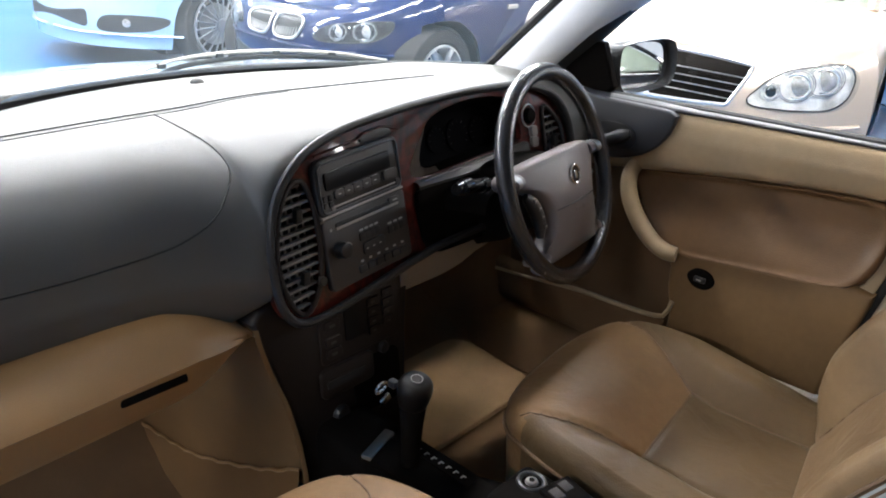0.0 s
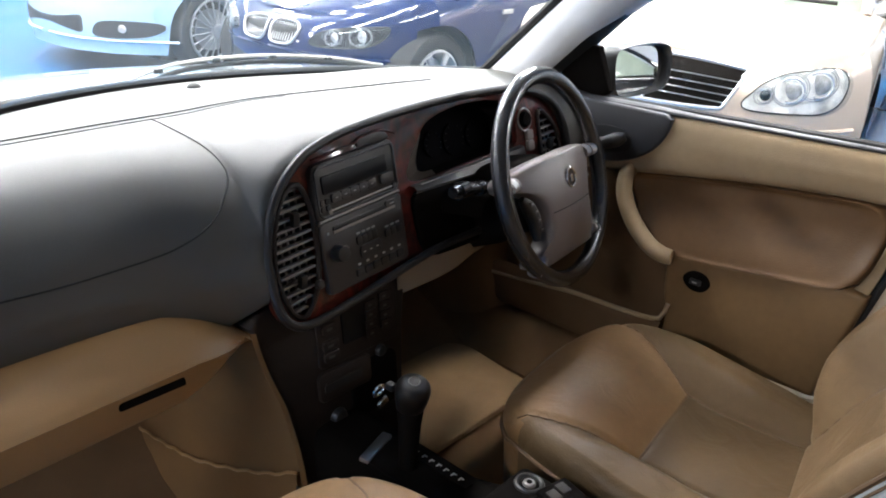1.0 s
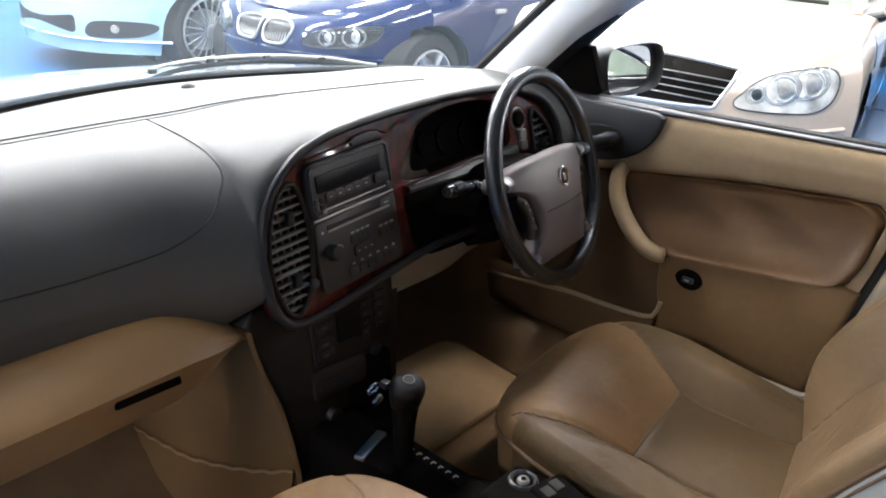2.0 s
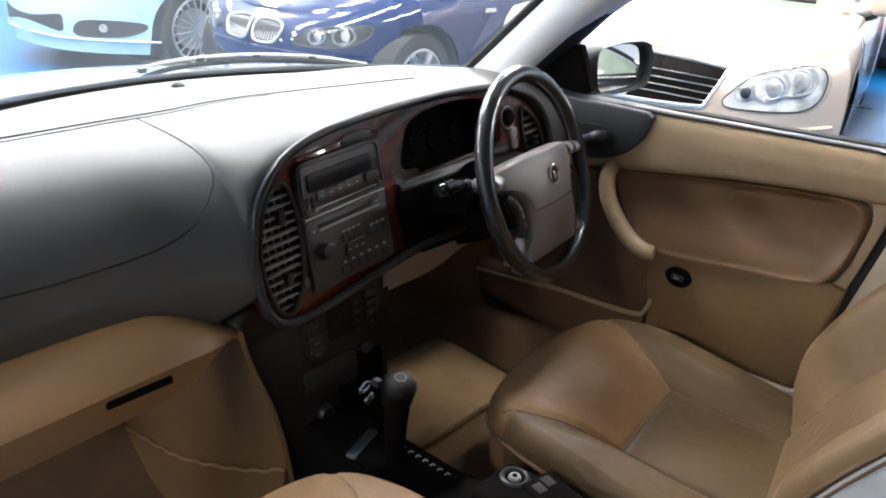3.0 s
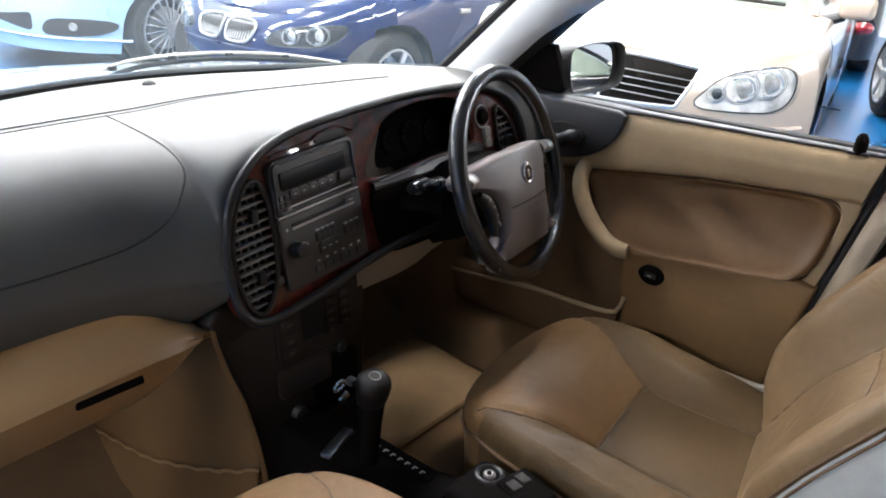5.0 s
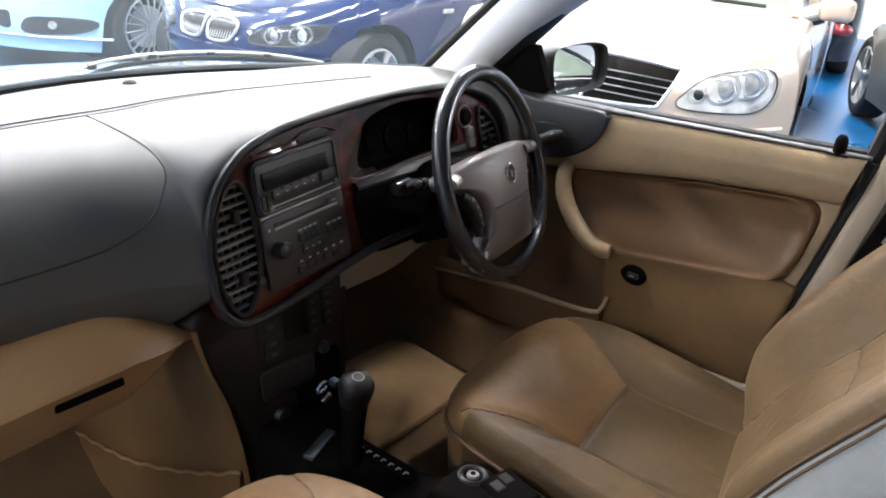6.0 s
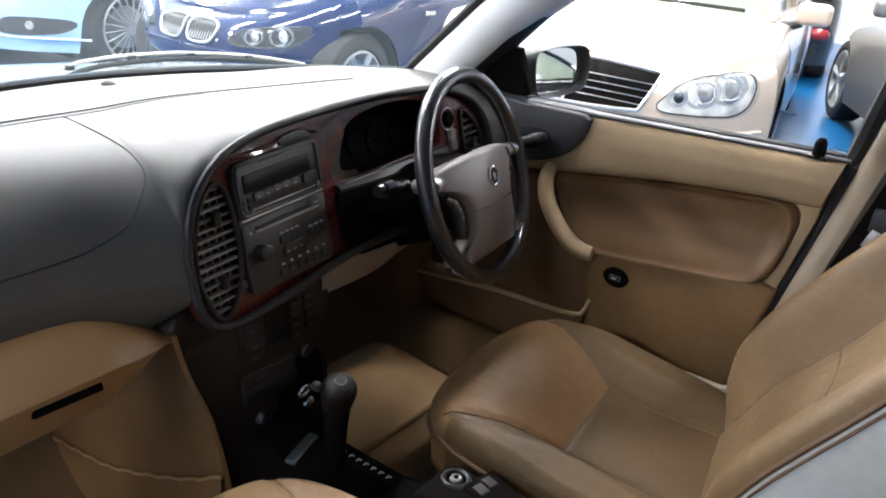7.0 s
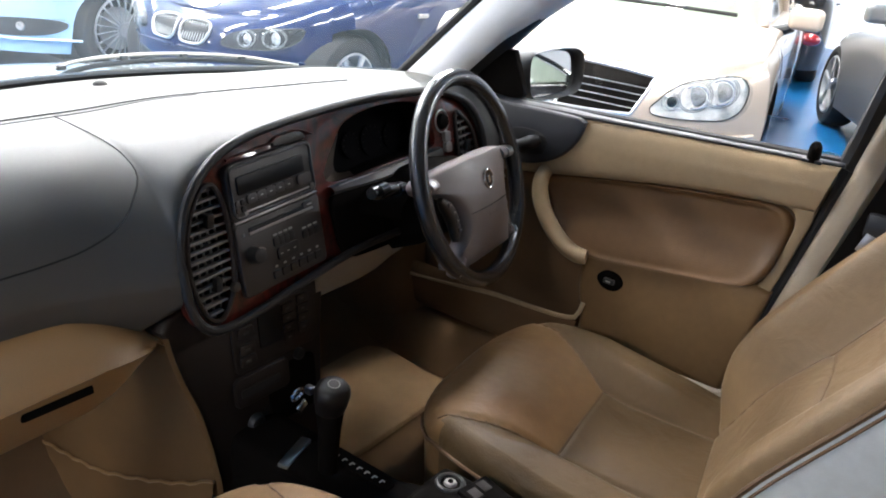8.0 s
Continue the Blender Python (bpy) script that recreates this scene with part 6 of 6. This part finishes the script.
def lamp_unit(car, sh, outline, bulbs, label, proud=0.004, shell=None):
    """A headlamp: reflector bowl, projector lenses and a clear cover that follows the nose."""
    for sx in (1, -1):
        o = [(sx * a, b) for a, b in curve(outline, 48, closed=True)]
        h = part("headlamp", patch(o, lambda a, b, q: sh.skin(a, b, q - 0.002), 0.03, 0.002), shell or M_lamp_back, car, label)
        part("surround", tube([sh.skin(a, b, -proud) for a, b in o], 0.0032, 6, closed=True), M_black, h)
        for bx, bz, r in bulbs:
            p = sh.skin(sx * bx, bz, -proud - 0.010)
            for q, mt in ((1.28, M_lamp_grey), (1.14, M_trim)):
                part("bowl", tube([sh.skin(sx * (bx + r * q * math.cos(a)), bz + r * q * math.sin(a), -proud - 0.004) for a in np.linspace(0, 2 * math.pi, 30, endpoint=False)], r * 0.04, 6, closed=True), mt, h)
            part("bezel", tube([p + Vector((sx * 0 + r * math.cos(q), -0.004 + abs(r * math.cos(q)) * 0.2, r * math.sin(q))) for q in np.linspace(0, 2 * math.pi, 28, endpoint=False)], r * 0.09, 8, closed=True), M_trim, h, "chrome lamp bezel")
            part("projector", ball(p + Vector((0, 0.012, 0)), (r * 0.8, 0.016, r * 0.8), None, 20, 10), M_auto_glass if r < 0.033 else M_lamp_grey, h, "round projector lens")
        cov = part("lens_cover", patch(o, lambda a, b, q: sh.skin(a, b, q - proud - 0.026), 0.024, 0.006), M_lamp_glass, h, "clear lamp cover")
        cov.visible_shadow = False


def champagne_saloon():
    sh = Shape(0.865, 5.0, 0.86, 3.95, ((0, 0.775), (0.12, 0.795), (0.35, 0.822), (0.7, 0.850), (1.3, 0.872), (2.0, 0.886), (4.0, 0.90), (5.0, 0.85)), nose=0.50, power=3.2, crown=0.036)
    car = thing("saloon_car", "large champagne coloured saloon car with chrome slatted grille", "car")
    part("body", sh.body(), M_champagne, car, angle=170)
    part("underbody", sh.wells(), M_rubber, car)
    cabin(car, sh, 1.42, 2.15, 3.55, 4.35, 1.44, 0.72, 0.56, M_green_glass, M_champagne)
    for h in (sh.hub_f, sh.hub_r):
        for s in (1, -1):
            road_wheel(car, sh, h, s, 10, False)
    # grille
    g = np.vstack([curve([(-0.395, 0.742), (-0.243, 0.755), (0.000, 0.764), (0.243, 0.755), (0.395, 0.742)], 24), curve([(0.398, 0.730), (0.387, 0.690), (0.361, 0.630), (0.341, 0.585)], 12), curve([(0.330, 0.578), (0.174, 0.572), (0.000, 0.570), (-0.174, 0.572), (-0.330, 0.578)], 24), curve([(-0.341, 0.585), (-0.361, 0.630), (-0.387, 0.690), (-0.398, 0.730)], 12)])
    gr = part("grille", patch(g, lambda a, b, q: sh.skin(a, b, q - 0.004), 0.012, 0.003), M_matte, car, "dark grille with bright horizontal bars")
    part("grille_frame", tube([sh.skin(a, b, -0.010) for a, b in g], 0.009, 8, closed=True), M_trim, gr, "chrome grille frame")
    for k in range(4):
        z = 0.604 + k * 0.030
        w = float(np.interp(z, [0.585, 0.655, 0.735], [0.336, 0.369, 0.389]))
        part("grille_bar", tube([sh.skin(x, z + 0.012 * (1 - (x / w) ** 2), -0.010) for x in np.linspace(-w, w, 15)], 0.0032, 6, flat=0.7), M_satin, gr, "grey horizontal bar")
    part("grille_spine", tube([sh.skin(0, 0.575, -0.012), sh.skin(0, 0.755, -0.012)], 0.008, 6), M_trim, gr)
    lamp_unit(car, sh, [(0.410, 0.615), (0.440, 0.655), (0.480, 0.702), (0.545, 0.740), (0.625, 0.758), (0.690, 0.771), (0.740, 0.766), (0.770, 0.735), (0.778, 0.685), (0.762, 0.620), (0.712, 0.582), (0.620, 0.578), (0.516, 0.581), (0.432, 0.588)], ((0.486, 0.650, 0.030), (0.576, 0.680, 0.052), (0.670, 0.705, 0.054)), "large clear oval headlamp with round reflectors")
    # bonnet shut line, bumper strips and badge stand
    star = sh.skin(0, 0.80, 0) + Vector((0, 0.06, 0.035))
    part("bonnet_emblem", tube([star + Vector((0.035 * math.cos(q), 0, 0.035 * math.sin(q) + 0.01)) for q in np.linspace(0, 2 * math.pi, 24, endpoint=False)], 0.004, 6, closed=True), M_trim, car, "round chrome bonnet ornament")
    for s in (1, -1):
        part("bumper_strip", tube([sh.skin(s * x, 0.50, -0.004) for x in np.linspace(0.30, 0.83, 16)], 0.014, 8, flat=0.8), M_champagne, car)
        part("fog_lamp", patch([(s * a, b) for a, b in rrect(0.50, 0.31, 0.72, 0.38, 0.03)], lambda a, b, q: sh.skin(a, b, q - 0.004), 0.01, 0.003), M_lamp_back, car, "rectangular fog lamp")
        side_mirror(car, sh, 1.72, s, 0.955, M_champagne, 0.045)
    part("air_intake", patch(rrect(-0.42, 0.28, 0.42, 0.38, 0.03), lambda a, b, q: sh.skin(a, b, q - 0.004), 0.01, 0.003), M_rubber, car)
    part("number_plate", patch(rrect(-0.26, 0.42, 0.26, 0.53, 0.01), lambda a, b, q: sh.skin(a, b, q - 0.010), 0.01, 0.003), M_wall, car)
    for k in range(6):
        part("plate_mark", patch(rrect(-0.21 + k * 0.07, 0.445, -0.165 + k * 0.07, 0.505, 0.004), lambda a, b, q: sh.skin(a, b, q - 0.0112), 0.001, 0.0003), M_rubber, car)
    # wiper and sale paper on the dash
    part("wiper", tube(curve([(-0.55, 1.46, 0.945), (0.1, 1.40, 0.955), (0.55, 1.50, 0.945)], 14), 0.012, 6), M_rubber, car)
    part("paper", patch([(0.15, 0.0), (0.50, -0.02), (0.44, 0.14), (0.30, 0.20)], lambda a, b, q: (a, 1.62 + b * 1.0 + q, 1.00 + b * 0.6), 0.002, 0.0005), M_paper, car, "white sale sheet behind the windscreen")
    return car


def blue_coupe():
    sh = Shape(0.89, 4.58, 0.59, 3.45, ((0, 0.645), (0.10, 0.675), (0.30, 0.725), (0.7, 0.81), (1.3, 0.895), (2.0, 0.925), (3.8, 0.96), (4.58, 0.92)), nose=0.56, power=2.6, crown=0.055, arch=0.345, tyre=0.305)
    car = thing("coupe_car", "deep blue coupe with chrome kidney shaped grilles", "car")
    part("body", sh.body(), M_blue, car, angle=170)
    part("underbody", sh.wells(), M_rubber, car)
    cabin(car, sh, 1.45, 2.25, 3.15, 3.95, 1.38, 0.74, 0.55, M_auto_glass, M_blue)
    for h in (sh.hub_f, sh.hub_r):
        for s in (1, -1):
            road_wheel(car, sh, h, s, 7, True, 0.198)
    for s in (1, -1):
        k = curve([(s * 0.022, 0.588), (s * 0.06, 0.612), (s * 0.19, 0.608), (s * 0.242, 0.582), (s * 0.228, 0.530), (s * 0.19, 0.492), (s * 0.07, 0.486), (s * 0.028, 0.512)], 40, closed=True)
        g = part("grille", patch(k, lambda a, b, q: sh.skin(a, b, q - 0.004), 0.012, 0.003), M_rubber, car, "dark grille with upright slats")
        part("grille_frame", tube([sh.skin(a, b, -0.012) for a, b in k], 0.0085, 8, closed=True), M_satin, g, "chrome grille frame")
        for j in range(10):
            x = s * (0.042 + j * 0.0195)
            part("slat", tube([sh.skin(x, 0.500, -0.010), sh.skin(x, 0.600, -0.010)], 0.0038, 5), M_satin, g)
        part("lower_intake", patch([(s * a, b) for a, b in curve([(0.50, 0.30), (0.52, 0.40), (0.66, 0.41), (0.74, 0.36), (0.70, 0.29)], 24, closed=True)], lambda a, b, q: sh.skin(a, b, q - 0.004), 0.01, 0.003), M_rubber, car)
        part("bumper_crease", tube([sh.skin(s * x, 0.455 - 0.02 * (x / 0.85) ** 3, -0.002) for x in np.linspace(0.02, 0.85, 22)], 0.012, 8, flat=0.7), M_blue, car)
        part("side_indicator", box((s * (sh.W + 0.006), 1.22, 0.70), (0.012, 0.11, 0.028), 0.005), M_trim, car)
        side_mirror(car, sh, 1.85, s, 0.99, M_blue)
    part("centre_intake", patch(rrect(-0.42, 0.27, 0.42, 0.40, 0.03), lambda a, b, q: sh.skin(a, b, q - 0.004), 0.01, 0.003), M_rubber, car)
    lamp_unit(car, sh, [(0.325, 0.523), (0.38, 0.576), (0.49, 0.608), (0.62, 0.626), (0.700, 0.634), (0.712, 0.614), (0.690, 0.561), (0.62, 0.516), (0.48, 0.498), (0.36, 0.500)], ((0.46, 0.556, 0.036), (0.59, 0.570, 0.042)), "swept clear headlamp with twin round lamps", shell=M_lamp_dark)
    return car


def pale_saloon():
    sh = Shape(0.93, 4.85, 0.84, 3.75, ((0, 0.66), (0.10, 0.71), (0.30, 0.77), (0.7, 0.85), (1.3, 0.92), (2.0, 0.95), (4.0, 0.97), (4.85, 0.92)), nose=0.60, power=2.6, crown=0.05, z_bot=0.17, arch=0.37)
    car = thing("saloon_car", "pale silver saloon with deep front bumper and multi spoke wheels", "car")
    part("body", sh.body(), M_white_paint, car, angle=170)
    part("underbody", sh.wells(), M_rubber, car)
    cabin(car, sh, 1.45, 2.2, 3.4, 4.2, 1.43, 0.77, 0.58, M_auto_glass, M_white_paint)
    for h in (sh.hub_f, sh.hub_r):
        for s in (1, -1):
            road_wheel(car, sh, h, s, 22, False, 0.238)
    for s in (1, -1):
        part("side_intake", patch([(s * a, b) for a, b in curve([(0.48, 0.285), (0.50, 0.380), (0.64, 0.400), (0.81, 0.390), (0.83, 0.345), (0.73, 0.29)], 30, closed=True)], lambda a, b, q: sh.skin(a, b, q - 0.004), 0.01, 0.004), M_rubber, car, "dark side air intake")
        part("fog_lamp", rod(sh.skin(s * 0.64, 0.345, -0.002), sh.skin(s * 0.64, 0.345, -0.02), 0.030, 0.027, 20, 0.004), M_lamp_grey, car, "round fog lamp")
        part("splitter_crease", tube([sh.skin(s * x, 0.262, -0.004) for x in np.linspace(0.05, 0.88, 20)], 0.016, 8, flat=0.6), M_white_paint, car)
        side_mirror(car, sh, 1.85, s, 1.0, M_white_paint)
    part("centre_intake", patch(rrect(-0.40, 0.30, 0.40, 0.42, 0.03), lambda a, b, q: sh.skin(a, b, q - 0.004), 0.01, 0.004), M_rubber, car, "dark lower air intake")
    part("grille", patch(rrect(-0.33, 0.53, 0.33, 0.63, 0.03), lambda a, b, q: sh.skin(a, b, q - 0.004), 0.012, 0.003), M_rubber, car)
    lamp_unit(car, sh, [(0.40, 0.57), (0.46, 0.64), (0.62, 0.69), (0.78, 0.71), (0.80, 0.66), (0.72, 0.59), (0.55, 0.56)], ((0.52, 0.61, 0.035), (0.64, 0.635, 0.04)), "clear swept headlamp")
    return car


def plain_car(mat, label, spokes, L=4.5, W=0.89, sleek=False, tail=True, panes=None, tail_z=0.78):
    sh = Shape(W, L, 0.58 if sleek else 0.80, L - 1.0, ((0, 0.58), (0.2, 0.66), (0.7, 0.76), (1.3, 0.85), (2.0, 0.89), (L - 1.0, 0.92), (L - 0.2, 0.88), (L, 0.82)) if sleek else ((0, 0.60), (0.2, 0.70), (0.7, 0.80), (1.3, 0.88), (2.0, 0.91), (L - 1.0, 0.96), (L - 0.2, 0.92), (L, 0.86)), nose=0.60, power=2.5, crown=0.05, arch=0.34 if sleek else 0.36)
    car = thing("parked_car", label, "car")
    part("body", sh.body(), mat, car, angle=170)
    part("underbody", sh.wells(), M_rubber, car)
    cabin(car, sh, 1.35, 2.1, 3.0, L - 0.55, 1.34 if sleek else 1.43, 0.74, 0.56, panes or M_auto_glass, mat)
    for h in (sh.hub_f, sh.hub_r):
        for s in (1, -1):
            road_wheel(car, sh, h, s, spokes, True, 0.23)
    for s in (1, -1):
        side_mirror(car, sh, 1.75, s, 0.98, mat)
        if tail:
            part("tail_lamp", ball((s * (W - 0.14), L - 0.10, tail_z), (0.10, 0.07, 0.065), None, 18, 12), M_red_lens, car, "red tail lamp")
        part("door_handle", tube(curve([(s * (W + 0.005), 2.55, 0.80), (s * (W + 0.03), 2.62, 0.81), (s * (W + 0.03), 2.70, 0.81), (s * (W + 0.005), 2.76, 0.805)], 10), 0.012, 8), mat, car)
    lamp_unit(car, sh, [(0.42, 0.55), (0.50, 0.62), (0.68, 0.68), (0.79, 0.69), (0.78, 0.62), (0.62, 0.55)], ((0.60, 0.61, 0.04),), "clear headlamp")
    return car


champagne_saloon().matrix_basis = pose(2.46, 0.921, 0, 0, 0, -79.3)
blue_coupe().matrix_basis = pose(2.20, 3.29, 0, 0, 0, -88)
pale_saloon().matrix_basis = pose(1.82, 5.38, 0, 0, 0, -88)
plain_car(M_grey_paint, "low grey coupe parked beyond the saloon", 5, L=4.3, sleek=True, tail=False).matrix_basis = pose(7.48, -0.03, 0, 0, 0, 114.4)
plain_car(M_dark_grey, "dark grey car with red tail lamps parked behind the saloon", 8, tail_z=0.52).matrix_basis = pose(12.25, 2.55, 0, 0, 0, 100)
plain_car(M_dark_grey, "dark grey car parked alongside", 8, panes=M_green_glass).matrix_basis = pose(8.14, -9.1, 0, 0, 0, 97)
